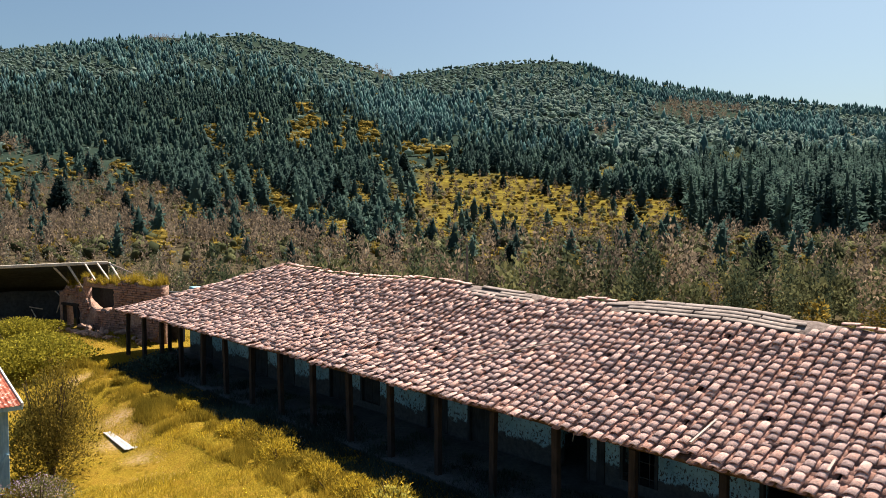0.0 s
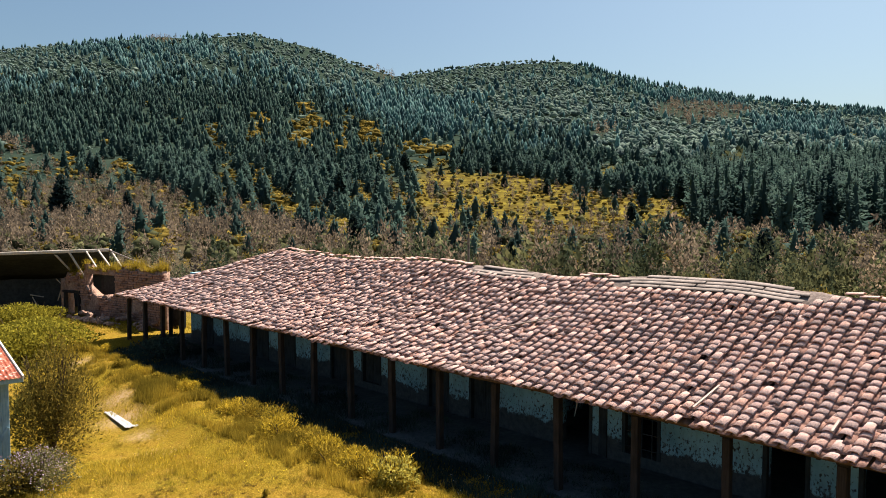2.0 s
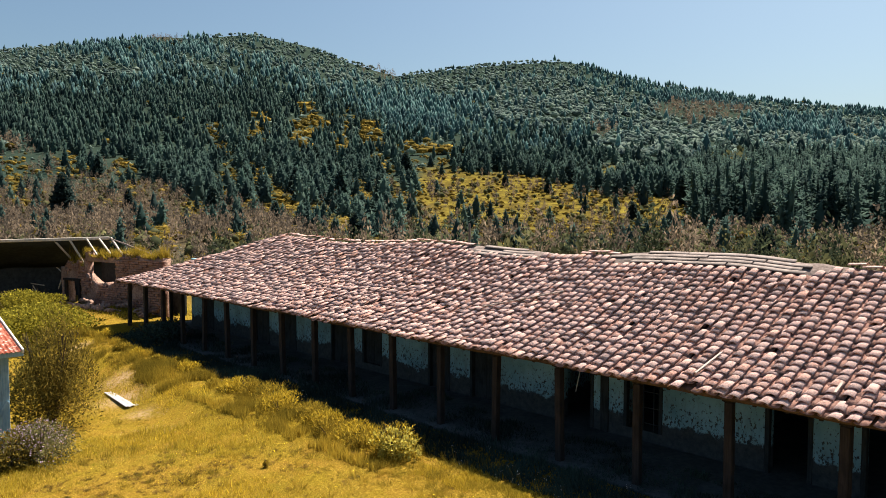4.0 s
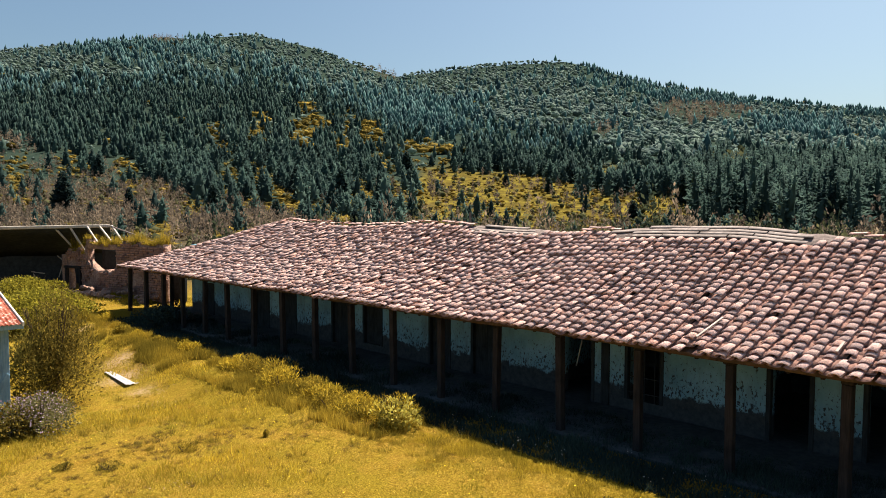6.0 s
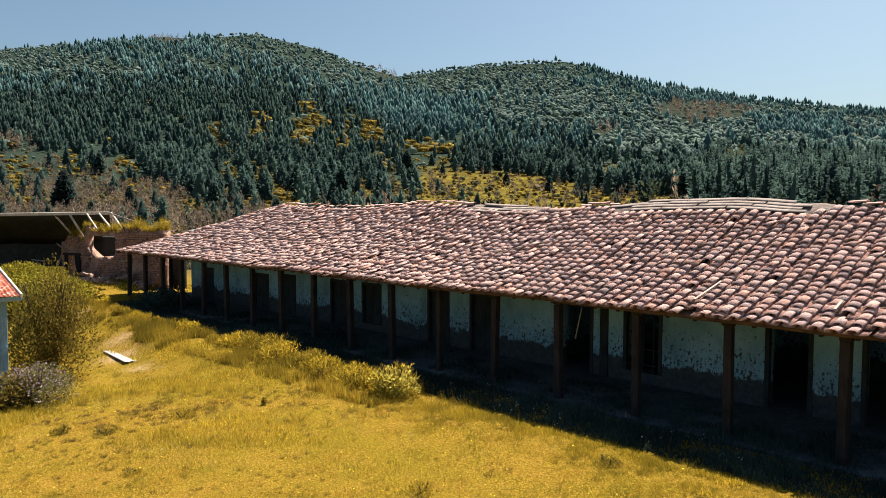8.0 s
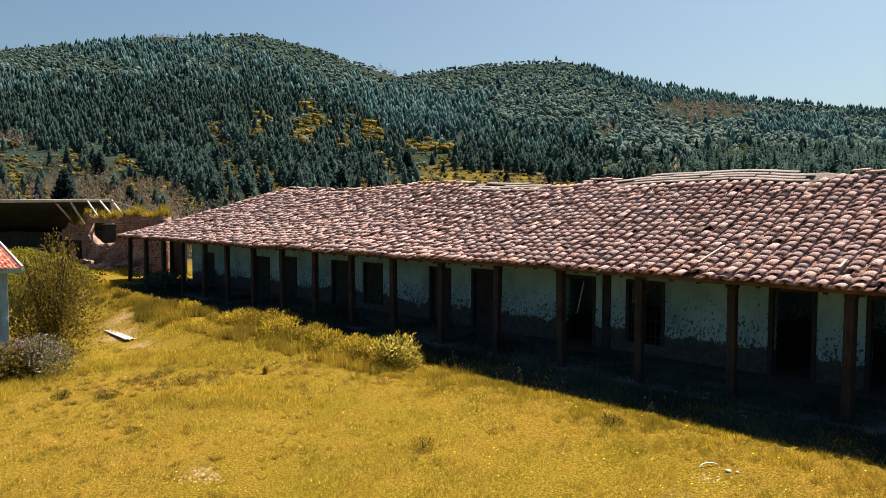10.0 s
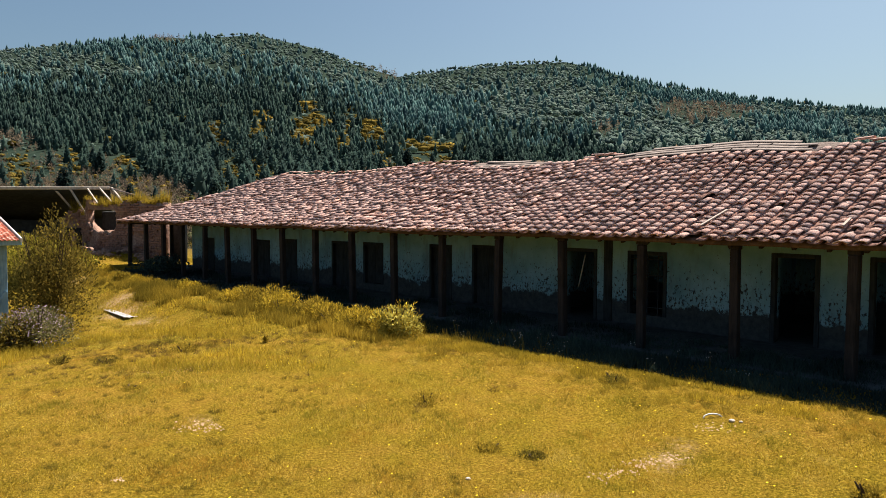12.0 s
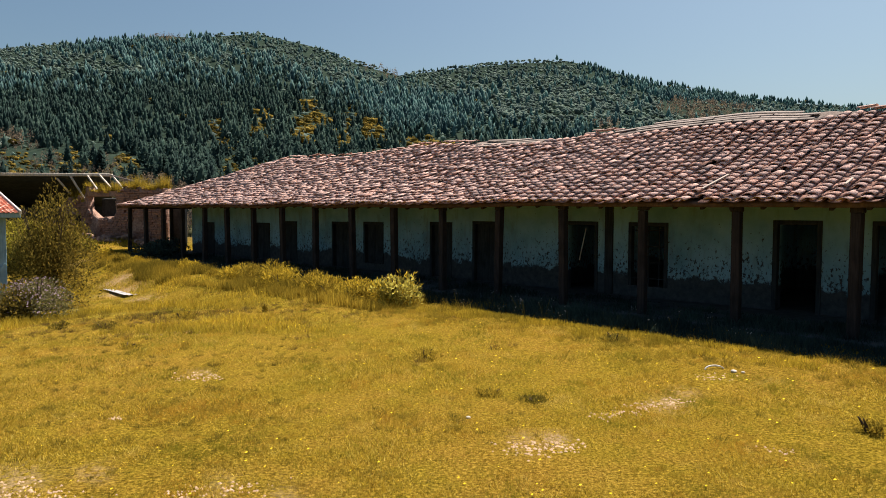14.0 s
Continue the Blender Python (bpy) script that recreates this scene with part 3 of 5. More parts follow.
# timber: posts, plates, rafters
for k in range(22):
    u = -37.47 + 2.077 * k
    g = float(ground(*at(u, POST_V).xy))
    zt = float(roof_z(u, POST_V)) - 0.30
    bm = box(bmesh.new(), (-0.085, -0.085, g - 0.1), (0.085, 0.085, zt), 0.014, 0.008)
    box(bm, (-0.11, -0.075, zt), (0.11, 0.075, zt + 0.1), 0.012)
    p = part("post", bm, M_POST, house)
    p.matrix_basis = Matrix.Translation(at(u + random.gauss(0, 0.015), POST_V)) @ HOUSE @ pose(0, 0, 0, random.gauss(0, 0.5), random.gauss(0, 0.6), random.gauss(0, 3))
for k in range(1, 6):
    v = POST_V + 2.16 * k
    g = float(ground(*at(-37.47, v).xy))
    p = part("post", box(bmesh.new(), (-0.085, -0.085, g - 0.1), (0.085, 0.085, EAVE_Z - 0.16), 0.014, 0.008), M_POST, house)
    p.matrix_basis = Matrix.Translation(at(-37.47, v)) @ HOUSE
for k in range(21):
    u = -37.47 + 2.077 * k
    a, b = at(u, POST_V, float(roof_z(u, POST_V)) - 0.14), at(u + 2.077, POST_V, float(roof_z(u + 2.077, POST_V)) - 0.14)
    part("wall_plate", beam(bmesh.new(), a, b, 0.15, 0.14), M_POST, house)
part("wall_plate", beam(bmesh.new(), at(-37.47, POST_V, EAVE_Z - 0.1), at(-37.47, BACK_V - 0.4, EAVE_Z - 0.1), 0.15, 0.13), M_POST, house)
for k in range(70):
    u = END_U + 0.5 + 0.6 * k
    if u > NEAR_U:
        break
    v1 = min(WALL_V + 0.3, float(top_v(u)) - 0.1)
    if v1 < EAVE_V + 0.4:
        continue
    part("rafter", beam(bmesh.new(), at(u, EAVE_V + 0.2, float(roof_z(u, EAVE_V + 0.2)) - 0.16), at(u, v1, float(roof_z(u, v1)) - 0.17), 0.07, 0.1, 0), M_POST, house)

# front wall: (from, to, sill, head, kind) along the wall
OPENINGS = [(-34.87, -33.82, 0, 1.75, "door"), (-29.89, -28.54, 0, 1.8, "door"), (-27.58, -26.35, 0, 1.9, "door"), (-23.83, -22.6, 0, 1.93, "door"),
            (-21.79, -20.62, 0.42, 1.95, "shutter"), (-18.13, -17.06, 0, 2.0, "door"), (-16.13, -14.9, 0, 2.05, "door"), (-12.65, -11.41, 0, 2.1, "gap"),
            (-10.46, -9.33, 0.45, 2.1, "grille"), (-6.75, -5.71, 0, 2.2, "gap"), (-4.75, -3.27, 0, 2.2, "gap"), (-0.84, 0.32, 0, 2.2, "gap"), (2.75, 3.81, 0, 2.2, "gap")]
WALL_END, THICK = -36.32, 0.5
FLOOR_Z = -0.75


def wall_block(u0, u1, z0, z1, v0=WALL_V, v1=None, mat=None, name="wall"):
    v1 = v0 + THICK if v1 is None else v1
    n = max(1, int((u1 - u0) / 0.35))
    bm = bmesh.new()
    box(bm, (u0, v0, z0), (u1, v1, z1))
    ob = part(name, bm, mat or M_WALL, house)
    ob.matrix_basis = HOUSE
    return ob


last = WALL_END
for u0, u1, sill, head, kind in OPENINGS + [(NEAR_U - 0.5, NEAR_U, 0, 0, "end")]:
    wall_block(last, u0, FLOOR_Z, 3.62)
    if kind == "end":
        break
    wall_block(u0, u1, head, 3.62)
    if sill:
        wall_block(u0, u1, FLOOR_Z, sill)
    low_z = sill if sill else FLOOR_Z
    fr = part("door_frame" if not sill else "window_frame", box(box(box(bmesh.new(), (u0, WALL_V - 0.03, low_z), (u0 + 0.1, WALL_V + 0.12, head), 0.008), (u1 - 0.1, WALL_V - 0.03, low_z), (u1, WALL_V + 0.12, head), 0.008), (u0 + 0.1, WALL_V - 0.028, head - 0.1), (u1 - 0.1, WALL_V + 0.12, head + 0.0), 0.008), M_FRAME, house)
    fr.matrix_basis = HOUSE
    if kind in ("door", "shutter"):
        w = (u1 - u0 - 0.2) / 2
        for i in (0, 1):
            bm = box(bmesh.new(), (u0 + 0.1 + i * w + 0.005, WALL_V + 0.1, low_z + 0.02), (u0 + 0.1 + (i + 1) * w - 0.005, WALL_V + 0.145, head - 0.1), 0.006)
            for q in range(3):
                zz = low_z + 0.15 + q * (head - low_z - 0.3) / 3
                box(bm, (u0 + 0.1 + i * w + 0.07, WALL_V + 0.085, zz), (u0 + 0.1 + (i + 1) * w - 0.07, WALL_V + 0.1, zz + (head - low_z - 0.3) / 3 - 0.1), 0.006)
            part("door_leaf" if kind == "door" else "shutter", bm, M_FRAME, house).matrix_basis = HOUSE
    if kind == "grille":
        for i in range(3):
            x_ = u0 + 0.12 + (i + 0.5) * (u1 - u0 - 0.24) / 3
            part("bar", box(bmesh.new(), (x_ - 0.01, WALL_V + 0.03, sill), (x_ + 0.01, WALL_V + 0.05, head), 0), M_FRAME, house).matrix_basis = HOUSE
        for i in range(4):
            z_ = sill + (i + 0.5) * (head - sill) / 4
            part("bar", box(bmesh.new(), (u0 + 0.1, WALL_V + 0.02, z_ - 0.012), (u1 - 0.1, WALL_V + 0.045, z_ + 0.012), 0), M_FRAME, house).matrix_basis = HOUSE
    last = u1
REAR_V = 21.83
wall_block(WALL_END, WALL_END + THICK, FLOOR_Z, 2.5, WALL_V + THICK, REAR_V)
wall_block(WALL_END, -5.75, FLOOR_Z, 3.5, REAR_V, REAR_V + THICK)
wall_block(-4.8, NEAR_U - 0.5, FLOOR_Z, 3.5, REAR_V, REAR_V + THICK)
wall_block(-5.75, -4.8, FLOOR_Z, 1.2, REAR_V, REAR_V + THICK)
wall_block(-5.75, -4.8, 2.15, 3.5, REAR_V, REAR_V + THICK)
for a in (-31.0, -24.4, -18.8, -13.8, -8.5, NEAR_U - 1.0):
    wall_block(a, a + 0.4, FLOOR_Z, 3.5, WALL_V + THICK, REAR_V)
# floor reaches past the posts; its dark tone stands in for shade
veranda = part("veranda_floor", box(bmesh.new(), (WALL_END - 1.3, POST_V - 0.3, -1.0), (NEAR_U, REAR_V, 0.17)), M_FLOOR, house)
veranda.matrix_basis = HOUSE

# ---- planting kit ----
def leaf_cloud(n, centre_fn, size, seed, aspect=0.6, up=0.3):
    """n kite-shaped leaves; centre_fn gives n points and outward ways."""
    g = np.random.default_rng(seed)
    p, out = centre_fn(g, n)
    way = g.normal(0, 1, (n, 3)) * 0.7 + out + np.array([0, 0, up])
    way /= np.linalg.norm(way, axis=1)[:, None]
    side = np.cross(way, g.normal(0, 1, (n, 3)))
    side /= np.linalg.norm(side, axis=1)[:, None] + 1e-9
    s = (size * g.uniform(0.6, 1.4, n))[:, None]
    v = np.stack([p - way * s * 0.5, p + side * s * aspect * 0.5, p + way * s * 0.5, p - side * s * aspect * 0.5], 1).reshape(-1, 3)
    return v, np.arange(4 * n).reshape(n, 4)


def crown_points(spread, squash=1.0, hollow=0.55, lumps=7, base=0.0):
    def fn(g, n):
        c = g.normal(0, 1, (lumps, 3))
        c /= np.linalg.norm(c, axis=1)[:, None]
        c *= g.uniform(0.25, 0.62, lumps)[:, None]
        c[:, 2] = np.abs(c[:, 2]) * 0.9 + 0.25
        rr = g.uniform(0.28, 0.48, lumps)
        k = g.integers(0, lumps, n)
        d = g.normal(0, 1, (n, 3))
        d[:, 2] = d[:, 2] + 0.25
        d /= np.linalg.norm(d, axis=1)[:, None]
        p = c[k] + d * (rr[k] * g.uniform(hollow, 1.0, n) ** 0.5)[:, None]
        p[:, 2] = np.maximum(p[:, 2] * squash, 0.02) + base
        return p * np.array([spread, spread, 1]), d
    return fn


def split(quads):
    """Quads as triangles."""
    return np.concatenate([quads[:, (0, 1, 2)], quads[:, (0, 2, 3)]])


def conifer(n, seed, width=0.22, rings=7, k=8, core=1.0):
    """A pine of height 1: a ragged tiered crown with n loose boughs standing out of it."""
    g = np.random.default_rng(seed)
    vs, fs = [], []
    for r in range(rings):
        t = r / rings
        out = core * width * (1 - t) ** 0.66 * (0.72 if r == 0 else 1.0)
        for i in range(k):
            star = (1.12 if (i + r) % 2 else 0.72) * g.uniform(0.75, 1.2)
            an = 2 * math.pi * (i + 0.5 * (r % 2)) / k + g.uniform(-0.15, 0.15)
            vs.append((out * star * math.cos(an), out * star * math.sin(an), 0.05 + 0.87 * t + g.uniform(-0.045, 0.045) - (0.03 if (i + r) % 2 else -0.03)))
    vs.append((g.normal(0, 0.01), g.normal(0, 0.01), 1.0))
    for r in range(rings - 1):
        for i in range(k):
            a, b = r * k + i, r * k + (i + 1) % k
            fs += [(a, b, b + k), (a, b + k, a + k)]
    fs += [((rings - 1) * k + i, (rings - 1) * k + (i + 1) % k, rings * k) for i in range(k)]
    vs, fs = np.array(vs), np.array(fs)
    if not n:
        return vs, fs
    h = 0.05 + 0.9 * g.random(n) ** 0.9
    rr = (width * (1 - h) ** 0.66 + 0.02) * g.uniform(0.85, 1.3, n)
    a = g.uniform(0, 2 * np.pi, n)
    ca, sa = np.cos(a), np.sin(a)
    w = rr * g.uniform(0.14, 0.28, n)
    root = np.stack([ca * rr * 0.4, sa * rr * 0.4, h + 0.02], 1)
    m1 = np.stack([ca * rr * 0.7 - sa * w, sa * rr * 0.7 + ca * w, h + g.uniform(-0.1, 0.25, n) * rr], 1)
    m2 = np.stack([ca * rr * 0.7 + sa * w, sa * rr * 0.7 - ca * w, h + g.uniform(-0.1, 0.25, n) * rr], 1)
    end = np.stack([ca * rr, sa * rr, h + g.uniform(-0.2, 0.5, n) * rr], 1)
    v = np.stack([root, m1, end, m2], 1).reshape(-1, 3)
    return np.concatenate([vs, v]), np.concatenate([fs, split(np.arange(4 * n).reshape(n, 4)) + len(vs)])


def lump(leaves, seed, wide, high, leaf, aspect=0.6, up=0.3, detail=1, core=0.86):
    """A shrub of height about 1: an uneven body of several lobes with loose leaves standing out of it."""
    g = np.random.default_rng(seed)
    bm = bmesh.new()
    bmesh.ops.create_icosphere(bm, subdivisions=detail + 1, radius=1)
    bm.verts.ensure_lookup_table()
    p = np.array([tuple(q.co) for q in bm.verts])
    f = np.array([[q.index for q in t.verts] for t in bm.faces])
    bm.free()
    off = g.uniform(0, 50, 3)
    bulge = np.array([0.80 + 0.55 * noise.noise(Vector(q * 1.5 + off)) + 0.42 * noise.noise(Vector(q * 4.1 + off)) for q in p])
    body = p * bulge[:, None]
    scale = np.array([wide, wide, high * 0.52])
    pts = body * core * scale + np.array([0, 0, high * 0.42])
    if not leaves:
        return pts, f
    i = g.integers(0, len(p), leaves)
    out = p[i] + g.normal(0, 0.25, (leaves, 3))
    at_ = (body[i] * g.uniform(0.6, 1.12, leaves)[:, None] + g.normal(0, 0.12, (leaves, 3))) * scale + np.array([0, 0, high * 0.42])
    v, lf = leaf_cloud(leaves, lambda g_, n_: (at_, out), leaf, seed, aspect, up)
    return np.concatenate([pts, v]), np.concatenate([f, split(lf) + len(pts)])


# ---- woods and scrub on the hills ----
# species: 0 pine, 1 brown thicket, 2 broom, 3 native scrub, 4 silver scrub, -1 open grass
SPREAD = ((38, 200, 6000), (200, 540, 10200), (540, 900, 4200), (900, 2000, 11800))
y = np.exp(np.concatenate([rng.uniform(np.log(a), np.log(b), n) for a, b, n in SPREAD]))
N = len(y)
w = rng.uniform(-880, 880, N)
x = w / 1149 * y
z = ground(x, y * DEEP)
climb = (z - 7.71) / y * 1149
w_ = w + 60 * (fbm(w * 0.025 + 5, np.log(y) * 9, 3) - 0.5)
c_ = climb + 34 * (fbm(w * 0.03 + 50, np.log(y) * 8 + 7, 4) - 0.5)
small = fbm(x * 0.025 + 8, y * 0.025)
pick, dice = rng.random(N), rng.random(N)


def within(patches, soften=0.35, lift=0.0):
    """How far each plant lies inside any of the oval patches (bearing, climb, half width, half height)."""
    best = np.zeros(N)
    for pw, pc, rw, rc in patches:
        q = ((w_ - pw) / rw) ** 2 + ((c_ + lift - pc) / rc) ** 2
        best = np.maximum(best, soft(1 + soften, 1 - soften, q))
    return best


OLIVE = ((220, 185, 150, 30), (430, 130, 120, 40), (60, 250, 170, 26), (-200, 262, 120, 30), (640, 105, 190, 26), (-640, 250, 60, 16), (-310, 295, 100, 26), (-150, 235, 95, 24), (-60, 245, 60, 22), (90, 245, 130, 20), (-720, 262, 80, 26), (660, 100, 150, 22), (330, 165, 90, 14), (20, 215, 90, 18), (180, 160, 110, 16), (370, 110, 130, 34), (600, 175, 80, 12), (130, 205, 90, 14), (480, 95, 60, 16), (300, 60, 60, 14), (-560, 240, 50, 10), (-420, 255, 60, 10), (190, 235, 60, 14), (740, 150, 60, 12))
TAN = ((455, 165, 75, 14), (-110, 235, 40, 10), (-490, 300, 60, 7), (265, 130, 26, 9))
GOLD = ((-324, 147, 13, 9), (-414, 129, 13, 9), (-389, 104, 16, 12), (-254, 134, 27, 14), (-230, 166, 22, 11), (-174, 139, 13, 18), (-129, 132, 14, 9), (-184, 99, 12, 9), (-14, 109, 18, 8), (-99, 84, 17, 13), (-49, 84, 24, 17), (-24, 59, 32, 22), (-384, 49, 22, 19), (-319, 39, 27, 28), (-284, 9, 34, 16), (-559, 69, 28, 13), (-654, 84, 27, 11), (-764, 74, 22, 11), (-764, 34, 16, 11), (-244, -16, 32, 13), (-194, -46, 27, 13), (-174, -66, 22, 12), (-449, -1, 22, 11), (-514, -66, 34, 15), (-364, -71, 24, 15), (-150, 30, 20, 12), (560, -82, 22, 18), (640, -62, 26, 12), (690, -80, 24, 14), (520, -110, 30, 12), (440, 22, 24, 10))
EDGE = np.interp(w, (-784, -634, -534, -434, -330, -244, -100, 0), (104, 88, 52, 4, 6, -62, -86, -96))       # upper edge of the brown regrowth
SLOPE_TOP = np.interp(w, (-64, 6, 66, 116, 166, 216, 296, 366, 446, 476), (88, 58, 54, 56, 40, 38, 14, 18, 28, -20))
kind = np.select([pick < 0.955, pick < 0.965], [0, 2], 3)                                   # the slopes: pines
kind = np.where(np.maximum(within(OLIVE), within(OLIVE, 0.35, 7)) > dice, np.where(pick < 0.86 + 0.1 * (small < 0.5), 3, 0), kind)
kind = np.where((within(TAN) > dice), np.where(pick < 0.7, 1, 3), kind)
mixed = (c_ < 40) & (w_ >= -250) & (w_ < -20)                                                # dark mixed growth below the middle
kind = np.where(mixed, np.select([pick < 0.22 + 0.25 * (small > 0.52), pick < 0.74, pick < 0.86], [0, 3, 1], 2), kind)
lowl = (c_ < EDGE) & (w_ < -60)                                                              # brown regrowth
kind = np.where(lowl, np.select([pick < 0.012 + 0.04 * (small > 0.6), pick < 0.72, pick < 0.83], [0, 1, 2], 3), kind)
gold = np.maximum(within(GOLD), np.maximum(within(GOLD, 0.3, 14), within(GOLD, 0.2, 26)) * (climb > -40))
kind = np.where(gold > dice, np.where(pick < 0.8, 2, np.where(pick < 0.95, 3, 0)), kind)
ragged = 190 * (fbm(w * 0.02 + 61, np.log(y) * 11 + 4, 3) - 0.5)
open_slope = (c_ < SLOPE_TOP + 0.15 * ragged) & (c_ > -66) & (w_ + ragged >= -84) & (w_ < 470)
lush = soft(0.40, 0.62, fbm(w * 0.018 + 3, np.log(y) * 7 + 2, 3) + 0.22 * soft(150, 330, w))
kind = np.where(open_slope, np.select([pick < 0.012, pick < 0.36 + 0.20 * lush, pick < 0.46 + 0.30 * lush, pick < 0.58 + 0.38 * lush], [0, 2, 3, 1], -1), kind)
right = (w_ >= 452) & (c_ < 82) & (c_ > -54)
kind = np.where(right, np.select([pick < 0.62, pick < 0.65], [0, 3], -1), kind)
dip = (c_ < -66) | ((w >= 440) & (c_ <= -54))
kind = np.where(dip & (w > -20), np.select([pick < 0.035, pick < 0.30, pick < 0.52, pick < 0.96], [0, 1, 2, 3], 4), kind)
kind = np.where((c_ < -80) & (w <= -20), np.select([pick < 0.015, pick < 0.34, pick < 0.46, pick < 0.66], [0, 1, 2, 3], 4), kind)
kind = np.where(y < 110, np.select([pick < 0.16, pick < 0.22 + 0.3 * (small > 0.5), pick < 0.93], [1, 2, 3], 4), kind)
vv_, uu_ = 0.678 * x + 0.735 * y, 0.735 * x - 0.678 * y
kind = np.where((y < 62) & ((vv_ < 25.6) | ((x < -14) & (y < 51))), -1, kind)
size = np.select([kind == 0, kind == 1, kind == 2, kind == 3], [rng.uniform(8, 18, N) * rng.uniform(0.8, 1.15, N), rng.uniform(3.6, 7.4, N), rng.uniform(2.0, 4.2, N), rng.uniform(2.4, 5.4, N)], rng.uniform(1.8, 3.2, N))
size = size * np.where(y < 160, 0.64 * rng.uniform(0.6, 1.35, N), 1) * np.where(open_slope & (kind > 0), 0.75 + 0.25 * soft(300, 430, y), 1) * np.where(right & (kind == 0), rng.uniform(1.2, 1.75, N), 1)
size = size * np.where((y > 600) & (kind > 0), 2.3, 1) * np.where((kind == 0) & (y < 330) & ~right, 0.7, 1) * np.where((kind == 2) & ~open_slope & (y > 200), 1.5, 1) * np.where((kind == 0) & (y > 1000), 1.15, 1)
kind = np.where((y < 150) & (rng.random(N) < 0.55), -1, kind)
kind = np.where((np.abs(w - 509) < 14) & (climb > 36) & (climb < 84), np.where(pick < 0.3, 3, -1), kind)       # clearing below the far hut
# thin out what the house always hides
top_climb = climb + size / y * 1149
hidden = (top_climb < -103 - 0.104 * (w + 284)) & (w > -320)
kind = np.where(hidden & (dice < 0.95), -1, kind)


def sow(name, label, sel, bank, material, flat=1.0, fat=1.0):
    vs, fs, ts, base = [], [], [], 0
    ids = np.nonzero(sel)[0]
    which = rng.integers(0, len(bank), len(ids))
    for b, (tv, tf) in enumerate(bank):
        ii = ids[which == b]
        if not len(ii):
            continue
        sc = np.stack([size[ii] * fat * rng.uniform(0.8, 1.2, len(ii)), size[ii] * fat * rng.uniform(0.8, 1.2, len(ii)), size[ii] * flat], 1)
        v, f, t = stamp(tv, tf, placed(np.stack([x[ii], y[ii] * DEEP, z[ii] - 0.1], 1), sc, rng.uniform(0, 6.28, len(ii))), rng.random(len(ii)))
        vs.append(v), fs.append(f + base), ts.append(t)
        base += len(v)
    if vs:
        tagged(new(name, mesh_of(name, np.concatenate(vs), np.concatenate(fs), material, {"tint": np.concatenate(ts)})), label, "woods" if "pine" in name else "shrubs", kind="stuff")


PINES = [conifer(40, s, 0.31, 6, 6, 0.74) for s in range(6)]
MID_PINES = [conifer(15, s, 0.28, 5, 6, 0.86) for s in range(70, 76)]
FAR_PINES = [conifer(5, s, 0.30, 3, 6, 0.95) for s in range(100, 106)]
TALL_PINES = [conifer(84, s, 0.18, 6, 5, 0.4) for s in range(90, 95)]
BUSHES = [lump(32, s, 0.55, 1.0, 0.2, 0.6, 0.3, 0, 0.85) for s in range(20, 26)]
LOW_BUSHES = [lump(30, s, 0.6, 0.95, 0.19, 0.6, 0.3, 0, 0.85) for s in range(26, 32)]
FAR_BUSHES = [lump(9, s, 0.62, 1.0, 0.27, 0.6, 0.3, 0) for s in range(32, 38)]
SPIRES = [leaf_cloud(42, crown_points(0.31, 1.3, 0.35, 9), 0.14, s, 0.5, 0.9) for s in range(40, 46)]
FINE_BUSHES = [leaf_cloud(170, crown_points(0.5, 1.15, 0.6, 8), 0.11, s, 0.6, 0.5) for s in range(50, 55)]
FINE_SPIRES = [leaf_cloud(140, crown_points(0.22, 1.35, 0.5, 10), 0.09, s, 0.45, 0.9) for s in range(60, 65)]
TINY_BUSHES = [leaf_cloud(230, crown_points(0.5, 1.15, 0.55, 9), 0.095, s, 0.6, 0.5) for s in range(150, 155)]
TINY_SPIRES = [leaf_cloud(200, crown_points(0.22, 1.35, 0.5, 12), 0.075, s, 0.45, 0.9) for s in range(160, 165)]
FORE = y * (0.85 + 0.3 * small) * rng.uniform(0.85, 1.2, N) < 700 + 500 * soft(20, -330, w)
CLOSE, NEAR = (y >= 92) & (y < 150), y < 92
sow("pine_plantation", "tall dark pine plantation on the near slope", (kind == 0) & right & (y < 560), TALL_PINES, M_PLANT)
sow("pine_trees", "dark green pines on the lower slopes", (kind == 0) & (y < 560) & ~right, PINES, M_PINE)
sow("pine_forest", "dark blue-green pine forest on the hillside", (kind == 0) & (y >= 560) & FORE, MID_PINES, M_PINE)
# beyond FORE the pines take the colour with haze in it
sow("hillside_pines", "pines on the far slopes, haze put into their pale blue-green", (kind == 0) & (y >= 560) & (y < 1000) & ~FORE, MID_PINES, M_PINE_HAZE)
sow("hilltop_pines", "pines on the far hilltops, haze put into their pale blue-green", (kind == 0) & (y >= 1000) & ~FORE, FAR_PINES, M_PINE_HAZE)
sow("brown_thicket", "grey-brown young tree thicket below the pines", (kind == 1) & (y >= 150), SPIRES, M_BROWN)
sow("broom_shrubs", "yellow flowering broom shrubs on the slope", (kind == 2) & (y >= 150), LOW_BUSHES, M_BROOM, 0.8, 1.1)
sow("native_scrub", "olive green rounded scrub on the slope", (kind == 3) & (y < 520) & (y >= 150), BUSHES, M_NATIVE)
sow("hilltop_scrub", "olive rounded native forest on the hilltops, haze put into its colour", (kind == 3) & (y >= 520), FAR_BUSHES, M_SCRUB_HAZE, 0.75, 1.1)
sow("back_yard_saplings", "grey-brown saplings just behind the house", (kind == 1) & NEAR, TINY_SPIRES, M_BROWN)
sow("back_yard_broom", "golden broom just behind the house", (kind == 2) & NEAR, TINY_BUSHES, M_BROOM, 0.8, 1.1)
